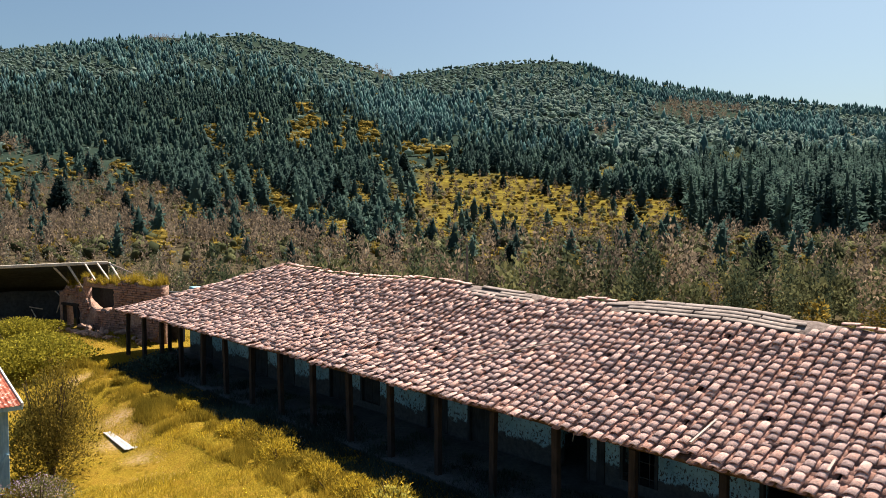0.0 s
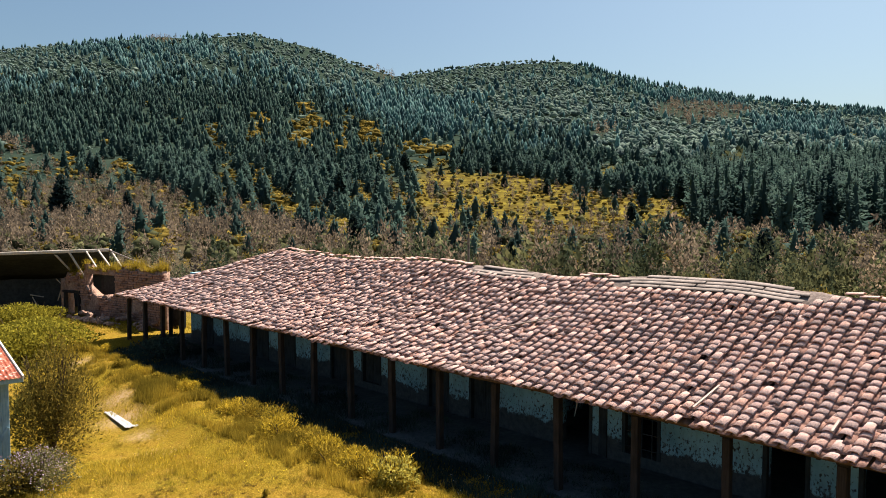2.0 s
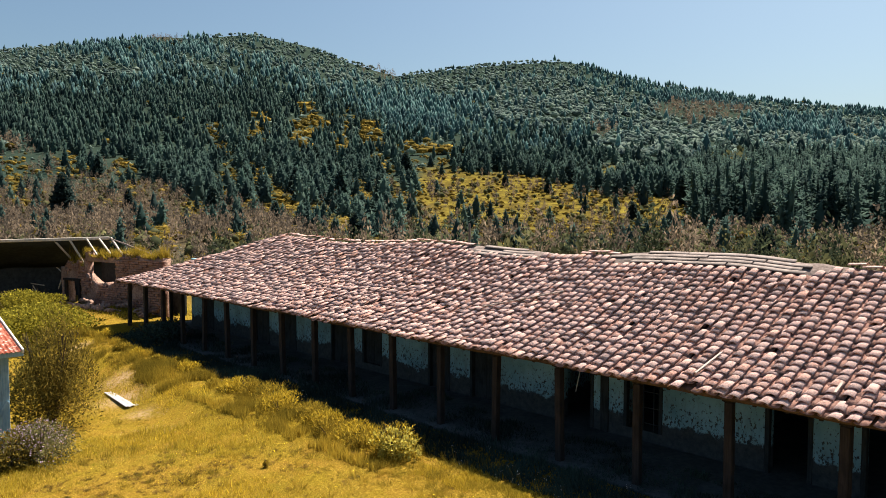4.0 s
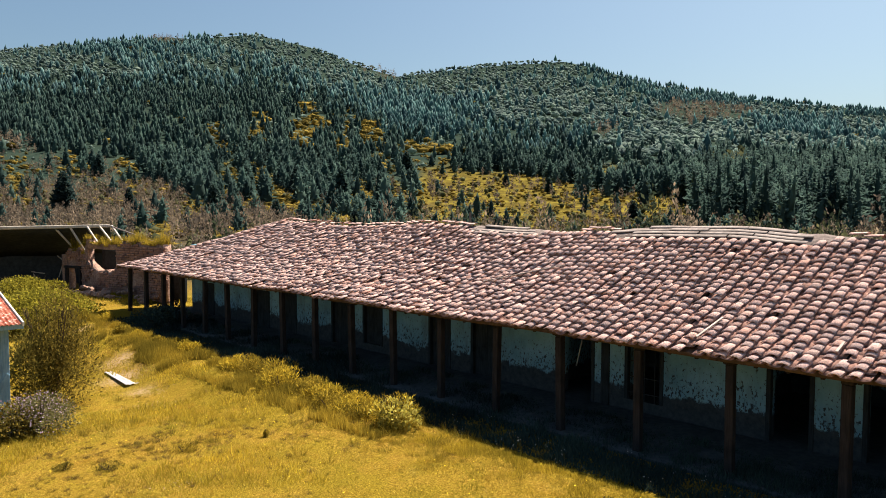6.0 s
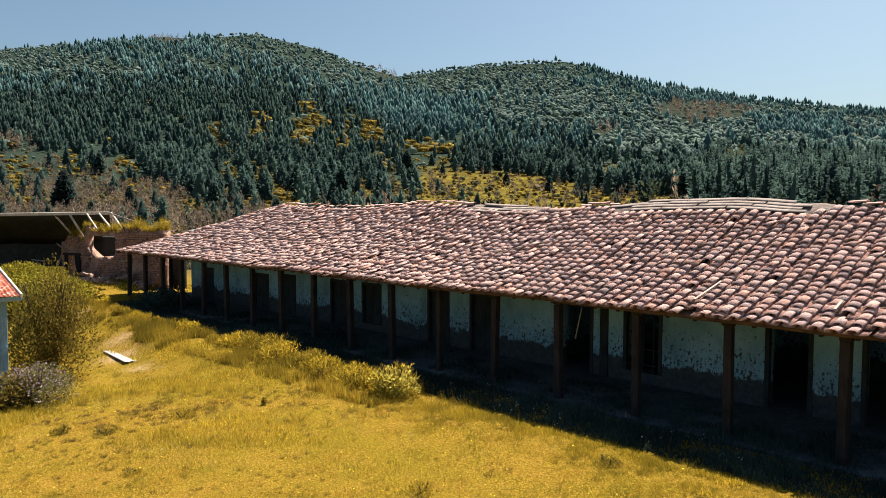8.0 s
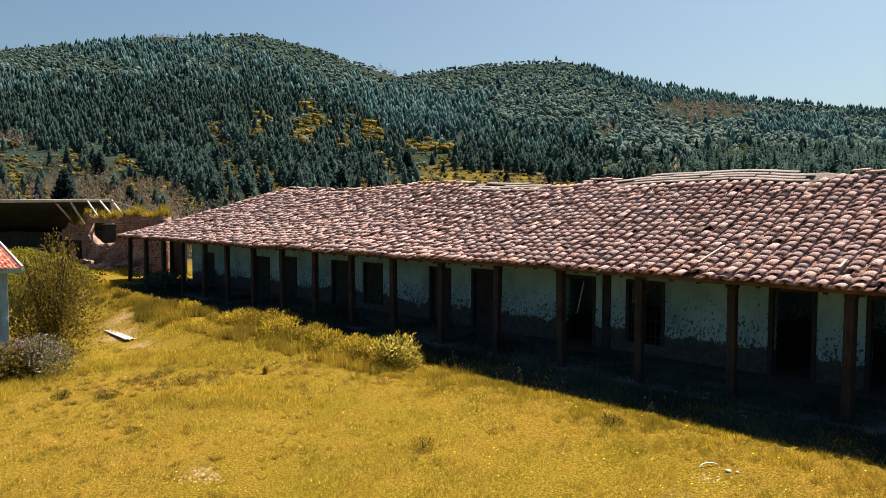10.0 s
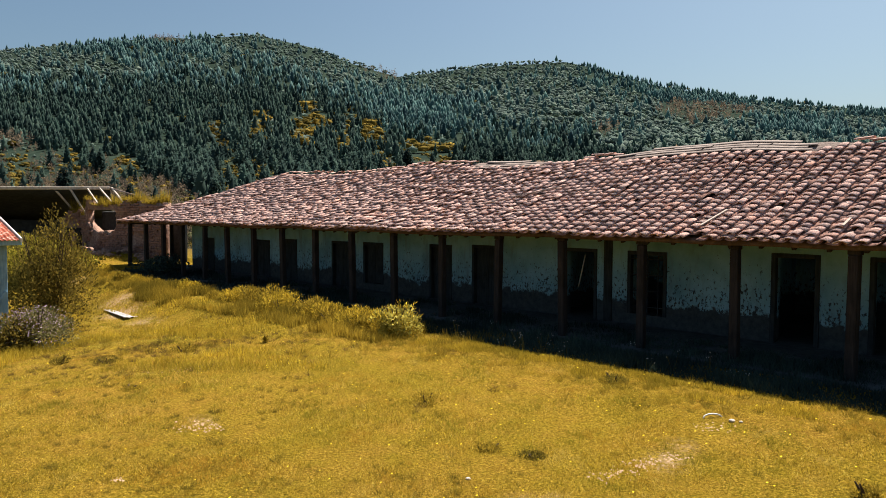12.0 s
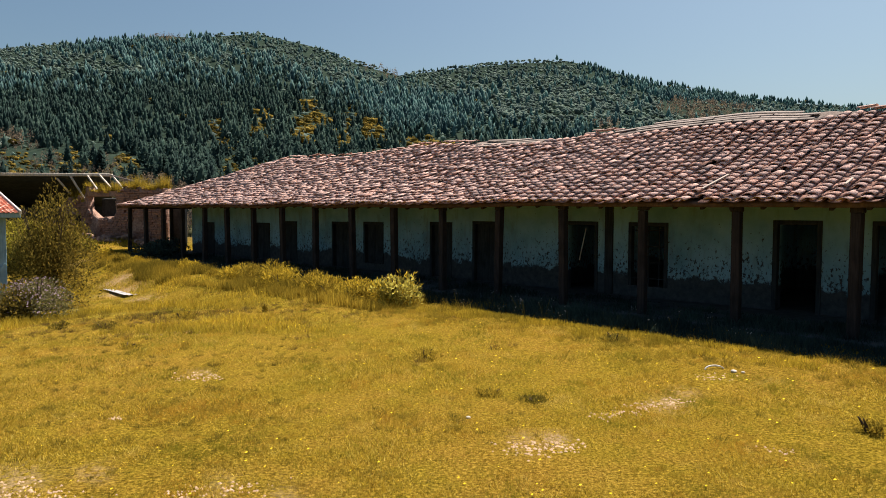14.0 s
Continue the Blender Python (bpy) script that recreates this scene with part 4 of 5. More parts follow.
sow("back_yard_scrub", "olive scrub just behind the house", ((kind == 3) | (kind == 4)) & NEAR & (dice < 0.55), TINY_BUSHES, M_NATIVE, 1.1)
sow("green_saplings", "dark green saplings just behind the house", (kind == 3) & (y < 150) & (dice >= 0.55), TINY_SPIRES, M_THICK, 1.15, 1.2)
sow("brown_saplings", "grey-brown saplings in the dip behind the house", (kind == 1) & CLOSE, FINE_SPIRES, M_BROWN)
sow("broom_thicket", "golden broom in the dip behind the house", (kind == 2) & CLOSE, FINE_BUSHES, M_BROOM, 0.8, 1.1)
sow("green_scrub", "olive scrub in the dip behind the house", (kind == 3) & CLOSE & (dice < 0.55), FINE_BUSHES, M_NATIVE)
sow("silver_scrub", "silvery grey shrubs in the dip", (kind == 4) & ~NEAR, SPIRES, M_SILVER, 1.0, 1.3)

# single pines that stand out on the slope: bearing, climb of the foot, apparent height
STANDING = ((-676, -21, 82), (-352, 13, 62), (-410, -26, 66), (-264, 20, 52), (-69, 59, 42), (-112, 14, 46), (331, -31, 40), (182, 22, 30), (418, 0, 60),
            (566, -136, 100), (34, -70, 46), (-184, 8, 62), (-160, -72, 62), (-300, -40, 50), (-90, -88, 56), (106, 34, 26), (-612, 52, 42), (-128, -40, 50), (-560, -8, 40), (120, -100, 46), (-500, 40, 44), (460, -30, 56), (-228, 62, 50))


def stand(bearing, foot):
    """The place on the slope in that direction."""
    ys = np.geomspace(90, 1500, 400)
    cl = (ground(bearing / 1149 * ys, ys * DEEP) - 7.71) / ys * 1149
    k = int(np.argmin(np.abs(cl - foot) + 400 * (ys < 110)))
    return bearing / 1149 * ys[k], ys[k] * DEEP


first = []
for i, (bw, bc, hp) in enumerate(STANDING):
    px_, py_ = stand(bw, bc)
    high = hp / 1287 * py_
    m = Matrix.Translation((px_, py_, float(ground(px_, py_)) - 0.2))
    if i < 3:
        tree = thing("pine_tree", "single dark green pine on the scrubby slope", "tree", m, "pines standing out on the slope")
        v, f = conifer(620, 80 + i, 0.27, 9, 9, 0.5)
        part("crown", mesh_of("crown", v * 12, f, M_PINE, {"tint": np.full(len(v), 0.3 * i)}), None, tree)
        bm = bmesh.new()
        bmesh.ops.create_cone(bm, cap_ends=True, segments=8, radius1=0.22, radius2=0.03, depth=11, matrix=Matrix.Translation((0, 0, 5.5)))
        part("trunk", bm, M_STEM, tree)
        tree.scale = (high / 12,) * 3
        first.append(tree)
    else:
        tree = copy_thing(first[i % 3], m @ pose(0, 0, 0, 0, 0, 47 * i))
        tree.scale = (high / 12 * random.uniform(0.9, 1.15), high / 12 * random.uniform(0.9, 1.15), high / 12)

ROUND = ((-760, -48), (-715, -40), (-668, -55), (-628, -44), (-596, -60), (-740, -75), (-690, -82), (-640, -78), (-560, -72))
proto = []
for i, (bw, bc) in enumerate(ROUND):
    px_, py_ = stand(bw, bc)
    m = Matrix.Translation((px_, py_, float(ground(px_, py_)) - 0.3))
    if i < 2:
        shrub = thing("round_shrub", "large rounded shrub with golden tips", "shrub", m, "round shrubs by the ruin")
        v, f = leaf_cloud(900, crown_points(1.0, 0.8, 0.7, 8), 0.11, 120 + i)
        part("foliage", mesh_of("foliage", v * 5.0, f, (M_BROOM, M_NATIVE)[i], {"tint": np.random.default_rng(i).random(len(v) // 4).repeat(4)}), None, shrub)
        bm = bmesh.new()
        bmesh.ops.create_cone(bm, cap_ends=True, segments=7, radius1=0.2, radius2=0.06, depth=2.4, matrix=Matrix.Translation((0, 0, 1.2)))
        part("trunk", bm, M_STEM, shrub)
        proto.append(shrub)
    else:
        copy_thing(proto[i % 2], m @ pose(0, 0, 0, 0, 0, 67 * i))

# ---- near plants ----
def bush(name, label, x, y, wide, high, leaves, leaf, material, seed, squash=1.0, lumps=9, stems=7, up=0.3, aspect=0.6):
    g = float(ground(x, y))
    ob = thing(name, label, "bush", Matrix.Translation((x, y, g - 0.05)))
    v, f = leaf_cloud(leaves, crown_points(1.0, squash, 0.35, lumps), leaf, seed, aspect, up)
    v = v * np.array([wide / 1.0, wide / 1.0, high / 1.25])
    # keep the leaf size while the crown is stretched
    c = v.reshape(-1, 4, 3).mean(1, keepdims=True)
    v0, _ = leaf_cloud(leaves, crown_points(1.0, squash, 0.35, lumps), leaf, seed, aspect, up)
    d = v0.reshape(-1, 4, 3)
    v = (c + d - d.mean(1, keepdims=True)).reshape(-1, 3)
    part("foliage", mesh_of("foliage", v, f, material, {"tint": np.repeat(np.random.default_rng(seed).random(leaves), 4)}), None, ob)
    r = random.Random(seed)
    for _ in range(stems):
        a, q = r.uniform(0, 6.28), r.uniform(0.2, 0.6) * wide
        bm = bmesh.new()
        bmesh.ops.create_cone(bm, cap_ends=True, segments=6, radius1=0.03, radius2=0.008, depth=1, matrix=Matrix.Translation((0, 0, 0.5)))
        s = part("stem", bm, M_STEM, ob)
        s.matrix_basis = Vector((q * math.cos(a), q * math.sin(a), high * 0.75)).to_track_quat("Z", "Y").to_matrix().to_4x4() @ Matrix.Diagonal((1, 1, math.hypot(q, high * 0.75), 1))
    return ob


bush("bramble_bush", "bright yellow-green leafy bush at the edge of the shade", -1.3, 17.7, 0.74, 0.98, 1150, 0.10, M_LEAF, 61, 1.0, 17, 12, 0.5)
clump_rng = random.Random(19)
for k in range(22):
    u_ = -13.9 - 0.28 * k - 0.035 * k * k
    big_ = (0.62, 0.5, 0.4)[k % 3] * clump_rng.uniform(0.75, 1.25) * (1.3 if k < 12 else 0.85)
    p = at(u_ + clump_rng.uniform(-0.2, 0.2), 11.55 + 0.02 * k + clump_rng.uniform(-0.4, 0.4))
    bush("grass_clump", "pale seeding grass clump at the edge of the shade", p.x, p.y, big_ * 1.15, big_ * 1.2, 1300, 0.105, M_TUFT if k % 3 else M_TALL, 400 + k, 1.0, 14, 0, 0.9, 0.2)
bush("broom_bush", "tall dull olive broom shrub beside the blue shed", -12.0, 21.9, 1.55, 4.1, 14000, 0.10, M_OLIVE, 62, 1.0, 34, 22, 1.0, 0.35)
bush("broom_bush", "low dull olive broom shrub beside the blue shed", -11.2, 18.4, 0.9, 1.1, 2600, 0.09, M_OLIVE, 63)
bush("vine_mound", "large mound of yellow-green creeper before the ruin", -20.6, 35.2, 4.1, 2.4, 16000, 0.13, M_VINE, 64, 0.9, 18)
# the next mound's dark leaves stand in for the house shadow at the corner
bush("weed_mound", "weedy mound under the veranda corner, house shadow put into its dark leaves", -13.4, 33.6, 2.2, 1.3, 3600, 0.10, M_WEED, 67)
bush("vine_mound", "low creeper spilling before the broken wall", -22.6, 39.4, 2.6, 1.7, 8000, 0.10, M_VINE, 310, 0.9, 14)
for u_, v_, wd_, hg_, sd_ in ((-37.6, 26.6, 1.7, 2.2, 301), (-35.2, 27.2, 1.8, 1.9, 302), (-40.2, 25.6, 1.6, 1.6, 303), (-40.0, 22.5, 1.3, 1.1, 304)):
    p = at(u_, v_)
    bush("weed_mound", "dark green weedy thicket behind the hipped end", p.x, p.y, wd_, hg_, 3200, 0.13, M_NATIVE, sd_)
mauve = bush("flowering_bush", "low grey-green bush with mauve flowers", -10.6, 18.7, 1.3, 1.45, 5200, 0.06, M_SAGE, 65, 1.0, 16)
v, f = leaf_cloud(1300, crown_points(1.0, 0.9, 0.85, 16), 0.038, 65)
v = v * np.array([1.2, 1.2, 1.0]) + np.array([-0.1, 0, 0.25])
part("blossom", mesh_of("blossom", v, f, M_MAUVE, {"tint": np.full(len(v), 0.6)}), None, mauve, "small mauve flowers")

# ---- blue shed with rusty roof ----
SHED = Matrix(((-0.728, -0.685, 0, -11.62), (-0.685, 0.728, 0, 19.8), (0, 0, 1, 0), (0, 0, 0, 1)))   # x along the eave, y up the roof
shed = thing("garden_shed", "small blue board shed with rusty corrugated roof", "shed", SHED)
g = float(ground(-11.4, 19.8))


def corrugated(length, width, wave, depth, thick, slope_=0.0):
    """A wavy metal sheet, waves across x."""
    nx = max(4, int(width / wave * 8))
    xs = np.linspace(0, width, nx)
    ys = np.linspace(0, length, 5)
    X, Y = np.meshgrid(xs, ys)
    return slab(np.stack([X, Y, depth * np.sin(X / wave * 2 * np.pi) + Y * slope_], -1), thick)


SLOPE = 0.23
for i in range(4):
    v, f = corrugated(4.2, 0.9, 0.11, 0.014, 0.003, SLOPE)
    ob = part("roof_sheet", mesh_of("roof_sheet", v, f, M_RUST, None, True), None, shed, "rusty corrugated iron sheet")
    ob.matrix_basis = Matrix.Translation((0.03 + i * 0.86, -0.05, 2.30 + 0.006 * (i % 2)))
part("bargeboard", beam(bmesh.new(), (0.0, -0.06, 2.30), (0.0, 4.15, 2.30 + 4.2 * SLOPE), 0.05, 0.12), M_WHITE, shed, "flaking white bargeboard")
part("fascia", beam(bmesh.new(), (-0.02, 0.02, 2.22), (3.5, 0.02, 2.22), 0.03, 0.12), M_BLUE, shed)
for i in range(16):
    bm = box(bmesh.new(), (0.28 + i * 0.2, 0.32, g - 0.1), (0.28 + i * 0.2 + 0.192, 0.35, 2.28), 0.004, 0.003)
    part("board", bm, M_BLUE, shed)
for i in range(18):
    bm = box(bmesh.new(), (0.27, 0.36 + i * 0.2, g - 0.1), (0.30, 0.36 + i * 0.2 + 0.192, 2.28 + (0.3 + i * 0.2) * SLOPE), 0.004, 0.003)
    part("board", bm, M_BLUE, shed)
part("rail", beam(bmesh.new(), (0.32, 0.30, 0.9), (1.0, 0.30, -0.2), 0.03, 0.08), M_BLUE, shed)

# ---- zinc sheet lying in the grass ----
v, f = corrugated(2.6, 0.85, 0.2, 0.012, 0.004)
ob = tagged(new("zinc_sheet", mesh_of("zinc_sheet", v, f, M_SHEET, None, True)), "pale corrugated zinc sheet lying in the grass", "metal sheet")
ob.matrix_basis = pose(-10.8, 24.25, float(ground(-11.5, 25.4)) + 0.045, -0.5, 0.6, 40)

# ---- ruin ----
RA, RB = Vector((-23.0, 43.7, 0)), Vector((-15.3, 39.2, 0))
rd = (RB - RA).normalized()
rn = Vector((-rd.y, rd.x, 0))
RUIN = Matrix(((rd.x, rn.x, 0, RA.x), (rd.y, rn.y, 0, RA.y), (0, 0, 1, 0), (0, 0, 0, 1)))
ruin = thing("ruined_house", "roofless adobe ruin with bare rafters and a dark doorway", "ruin", RUIN)
RLEN = (RB - RA).length
RG = 0.35


def ruin_top(a):
    """Height of the broken wall top along the wall."""
    step = 0.13 * math.floor(3.0 * noise.noise((math.floor(a / 0.42) * 0.9, 2, 5)))
    full = RG + (2.35 if a < 0.3 else 2.75 if a < 1.95 else 3.2 + 0.1 * math.sin(a * 1.1))
    return full + step


RDOOR = (0.2, 1.55, RG + 1.55)
GAP = (2.1, 4.9, 3.1)          # opening shaped for the dark shadow on the wall: from, to, upper edge


def shade_breach(a):
    """Ragged lower edge of the opening that stands in for the shadow."""
    return 1.85 + 0.55 * max(0.0, 1 - (a - GAP[0]) / 0.9) + 0.35 * max(0.0, (a - 4.3) / 0.6) + 0.28 * noise.noise((a * 2.7, 1.0, 4.0))


def wall_slab(a0, a1, low_, n, cap=None):
    """A stretch of eroded wall with a broken top."""
    p = []
    for j in range(9):
        row_ = []
        for i in range(n + 1):
            a_ = a0 + (a1 - a0) * i / n
            top_ = max(cap(a_) if cap else ruin_top(a_), low_ + 0.1)
            z_ = low_ + (top_ - low_) * j / 8
            row_.append((a_, 0.05 + 0.09 * noise.noise((a_ * 1.9, z_ * 1.9, 3)), z_))
        p.append(row_)
    return slab(np.array(p), None, (0, 0.5, 0))


for a0, a1, low_, n, cap in ((-0.35, RDOOR[0], RG - 0.7, 5, None), (RDOOR[1], GAP[0], RG - 0.7, 6, None), (RDOOR[0], RDOOR[1], RDOOR[2], 9, None), (GAP[0], GAP[1], RG - 0.7, 18, shade_breach), (GAP[0], GAP[1], GAP[2], 18, None), (GAP[1], RLEN, RG - 0.7, 26, None)):
    v, f = wall_slab(a0, a1, low_, n, cap)
    part("wall", mesh_of("wall", v, f, M_CORE), None, ruin, "eroded adobe core of the wall")
# added panel behind the opening, coloured as dark as the shade there
part("inner_wall", box(bmesh.new(), (1.7, 1.3, RG - 0.7), (RLEN, 1.6, 3.0), 0.03, 0.03), M_DARK, ruin, "added inner wall, near-black to give the shade behind the breach")
part("door_frame", box(box(box(bmesh.new(), (RDOOR[0] - 0.06, -0.1, RG - 0.4), (RDOOR[0] + 0.06, 0.1, RDOOR[2]), 0.008), (RDOOR[1] - 0.06, -0.1, RG - 0.4), (RDOOR[1] + 0.06, 0.1, RDOOR[2]), 0.008), (RDOOR[0] - 0.15, -0.12, RDOOR[2]), (RDOOR[1] + 0.15, 0.12, RDOOR[2] + 0.14), 0.008), M_POST, ruin)
adobe_mesh = None
count = 0
for r_ in range(26):
    z0 = RG - 0.1 + r_ * 0.13
    a = -0.2 * (r_ % 2)
    while a < RLEN:
        L = random.uniform(0.34, 0.44)
        mid_ = a + L / 2
        in_door = (RDOOR[0] - 0.2 < mid_ < RDOOR[1] + 0.2 and z0 < RDOOR[2] + 0.14) or (GAP[0] - 0.15 < mid_ < GAP[1] + 0.15 and z0 + 0.13 > shade_breach(mid_))
        plaster = noise.noise((mid_ * 0.55 + 3.1, z0 * 0.8, 1.2)) > 0.22
        if a >= 0 and z0 + 0.12 < ruin_top(mid_) - 0.05 and not in_door and not plaster and count < 300 and random.random() > 0.06:
            if adobe_mesh is None:
                bm = box(bmesh.new(), (0, 0, 0), (1, 0.12, 0.108), 0.012)
                adobe_mesh = bpy.data.meshes.new("adobe_brick")
                bm.to_mesh(adobe_mesh)
                bm.free()
                adobe_mesh.materials.append(M_ADOBE)
            ob = new("adobe_brick", adobe_mesh)
            ob.parent = ruin
            ob.matrix_basis = pose(a + 0.012, -0.06 + random.uniform(-0.015, 0.03), z0, random.gauss(0, 1), random.gauss(0, 1.2), random.gauss(0, 1.5)) @ Matrix.Diagonal((L - 0.025, 1, 1, 1))
            count += 1
        a += L
# ridge beam, bare rafters and the shaded rear half of the roof
P0, P1 = Vector((-20.3, 43.9, 4.42)), Vector((-30.5, 39.3, 4.25))
inv = RUIN.inverted()
part("ridge_beam", beam(bmesh.new(), inv @ P0, inv @ P1, 0.14, 0.18, 0.02), M_PALE, ruin, "pale bare ridge beam")
for s_, a_, sink in ((3.0, 0.45, 0.0), (2.17, 1.8, 0.05), (1.25, 2.95, 0.0), (0.58, 4.3, 0.0), (-0.1, 5.4, 0.0)):
    top_ = inv @ (P0 + (P1 - P0).normalized() * s_)
    part("rafter", beam(bmesh.new(), top_, Vector((a_, 0.2, ruin_top(a_) + 0.08 - sink)), 0.085, 0.10, 0.012), M_PALE, ruin, "pale bare rafter")
part("hip_rafter", beam(bmesh.new(), inv @ P0, Vector((8.2, 0.3, ruin_top(8.2) + 0.1)), 0.06, 0.07, 0.01), M_GREY, ruin, "weathered grey rafter running to the wall end")
back_edge = [P0 + Vector((-1.7, 3.9, -1.8)), P1 + Vector((-1.7, 3.9, -1.8))]
grid = np.array([[list((P0.lerp(P1, i / 8)).lerp(back_edge[0].lerp(back_edge[1], i / 8), j / 4) + Vector((0, 0, 0.06 * math.sin(i * 2.0)))) for j in range(5)] for i in range(9)])
v, f = slab(grid, 0.1)
m_inv = np.array(inv)
part("rear_roof", mesh_of("rear_roof", v @ m_inv[:3, :3].T + m_inv[:3, 3], f, M_DARK), None, ruin, "dark rear half of the roof")
# rear wall, painted with the darkness of the shaded interior
for a, b in ((inv @ back_edge[0], inv @ back_edge[1]),):
    bm = bmesh.new()
    quad = [(a.x, a.y, RG - 1), (b.x, b.y, RG - 1), (b.x, b.y, b.z), (a.x, a.y, a.z)]
    vs = [bm.verts.new(p) for p in quad] + [bm.verts.new((p[0], p[1] + 0.4, p[2])) for p in quad]
    for q in ((0, 1, 2, 3), (7, 6, 5, 4), (0, 4, 5, 1), (1, 5, 6, 2), (2, 6, 7, 3), (3, 7, 4, 0)):
        bm.faces.new([vs[k] for k in q])
    part("rear_wall", bm, M_DARK, ruin, "rear wall, indoor shade put into its near-black colour")
for p, q in (((-1.6, 0.6, 1.2), (-0.6, 0.3, 2.2)), ((-3.5, 0.4, 0.8), (-4.6, 0.2, 2.3)), ((-5.0, 0.2, 1.5), (-2.6, 0.3, 1.4)), ((-0.4, 0.5, 2.2), (0.1, 0.3, 3.0)), ((-2.2, 0.9, 2.5), (-1.4, 0.8, 2.2))):
    part("fallen_timber", beam(bmesh.new(), p, q, 0.05, 0.06, 0.008), M_PALE, ruin)
for i in range(70):
    a = random.uniform(1.6, RLEN)
    bm = bmesh.new()
    bmesh.ops.create_icosphere(bm, subdivisions=1, radius=1)
    for q in bm.verts:
        q.co *= random.uniform(0.7, 1.2)
    sc = random.uniform(0.08, 0.24)
    px_, py_ = a, -random.uniform(0.2, 1.6)
    wp = RUIN @ Vector((px_, py_, 0))
    ob = part("rubble", bm, M_RUBBLE, ruin)
    ob.matrix_basis = pose(px_, py_, float(ground(wp.x, wp.y)) + sc * 0.4 + 0.35 * max(0, 1 + py_), random.uniform(0, 90), 0, random.uniform(0, 360)) @ Matrix.Diagonal((sc * 1.3, sc, sc * 0.7, 1))

g_ = np.random.default_rng(55)
n = 5200
aa = g_.uniform(0.6, RLEN, n)
bb = g_.uniform(-0.05, 0.6, n)
hh = np.array([ruin_top(q) for q in aa])
v = np.stack([np.stack([aa - 0.012, bb, hh - 0.05], 1), np.stack([aa + 0.012, bb, hh - 0.05], 1), np.stack([aa + g_.normal(0, 0.12, n), bb + g_.normal(0, 0.12, n), hh + 0.03 + 1.15 * g_.random(n) * fbm(aa * 1.7, aa * 0, 3) ** 1.5], 1)], 1).reshape(-1, 3)
ob = part("wall_grass", mesh_of("wall_grass", v, np.arange(3 * n).reshape(n, 3), M_TUFT, {"tint": g_.random(n).repeat(3)}), None, ruin, "dry grass growing on the wall top")
tagged(ob, kind="stuff")

# ---- wooden pole behind the house ----
pg = float(ground(1.6, 48.2))
pole = thing("utility_pole", "weathered grey wooden pole behind the house", "pole", Matrix.Translation((1.6, 48.2, 0)))
bm = bmesh.new()
bmesh.ops.create_cone(bm, cap_ends=True, segments=10, radius1=0.10, radius2=0.075, depth=5.25 - pg, matrix=Matrix.Translation((0, 0, (5.25 + pg) / 2)))
part("shaft", bm, M_GREY, pole)

# ---- lawn ----
def blades(n, x0, x1, y0, y1, lo, hi, width, seed, keep, flop=0.8):
    g = np.random.default_rng(seed)
    yy = g.uniform(y0, y1, n)
    xx = g.uniform(x0, x1, n) * yy
    ok = keep(xx, yy, g)
    xx, yy = xx[ok], yy[ok]
    n = len(xx)
    h = g.uniform(lo, hi, n) * (0.25 + 2.6 * np.clip(fbm(xx * 1.4, yy * 1.4, 4) - 0.2, 0.05, 1))
    a = g.uniform(0, 6.28, n)
    lean = h * g.uniform(0.1, flop, n)
    b = g.uniform(0, 6.28, n)
    zz = ground(xx, yy) - 0.01
    wd = width * (0.6 + 0.04 * yy)
    p0 = np.stack([xx - np.cos(a) * wd, yy - np.sin(a) * wd, zz], 1)
    p1 = np.stack([xx + np.cos(a) * wd, yy + np.sin(a) * wd, zz], 1)
    p2 = np.stack([xx + np.cos(b) * lean, yy + np.sin(b) * lean, zz + h], 1)
    v = np.stack([p0, p1, p2], 1).reshape(-1, 3)
    tint = np.repeat(np.clip(fbm(xx * 0.5, yy * 0.5) * 1.6 - 0.4 + g.normal(0, 0.12, n), 0, 1), 3)
    return v, np.arange(3 * n).reshape(n, 3), tint


def sunny(xx, yy, g):
    vv = 0.7184 * xx + 0.6956 * yy
    return (bareness(xx, yy) * (0.1 + 1.5 * fbm(xx * 4, yy * 4, 3)) < g.uniform(0.3, 0.65, len(xx))) & (vv < 12.9)


v, f, t = blades(480000, -0.66, 0.66, 4.6, 34, 0.016, 0.05, 0.006, 71, sunny, 1.4)
tagged(new("lawn_grass", mesh_of("lawn_grass", v, f, M_GRASS, {"tint": t})), "short dry yellow lawn grass", "grass", kind="stuff")


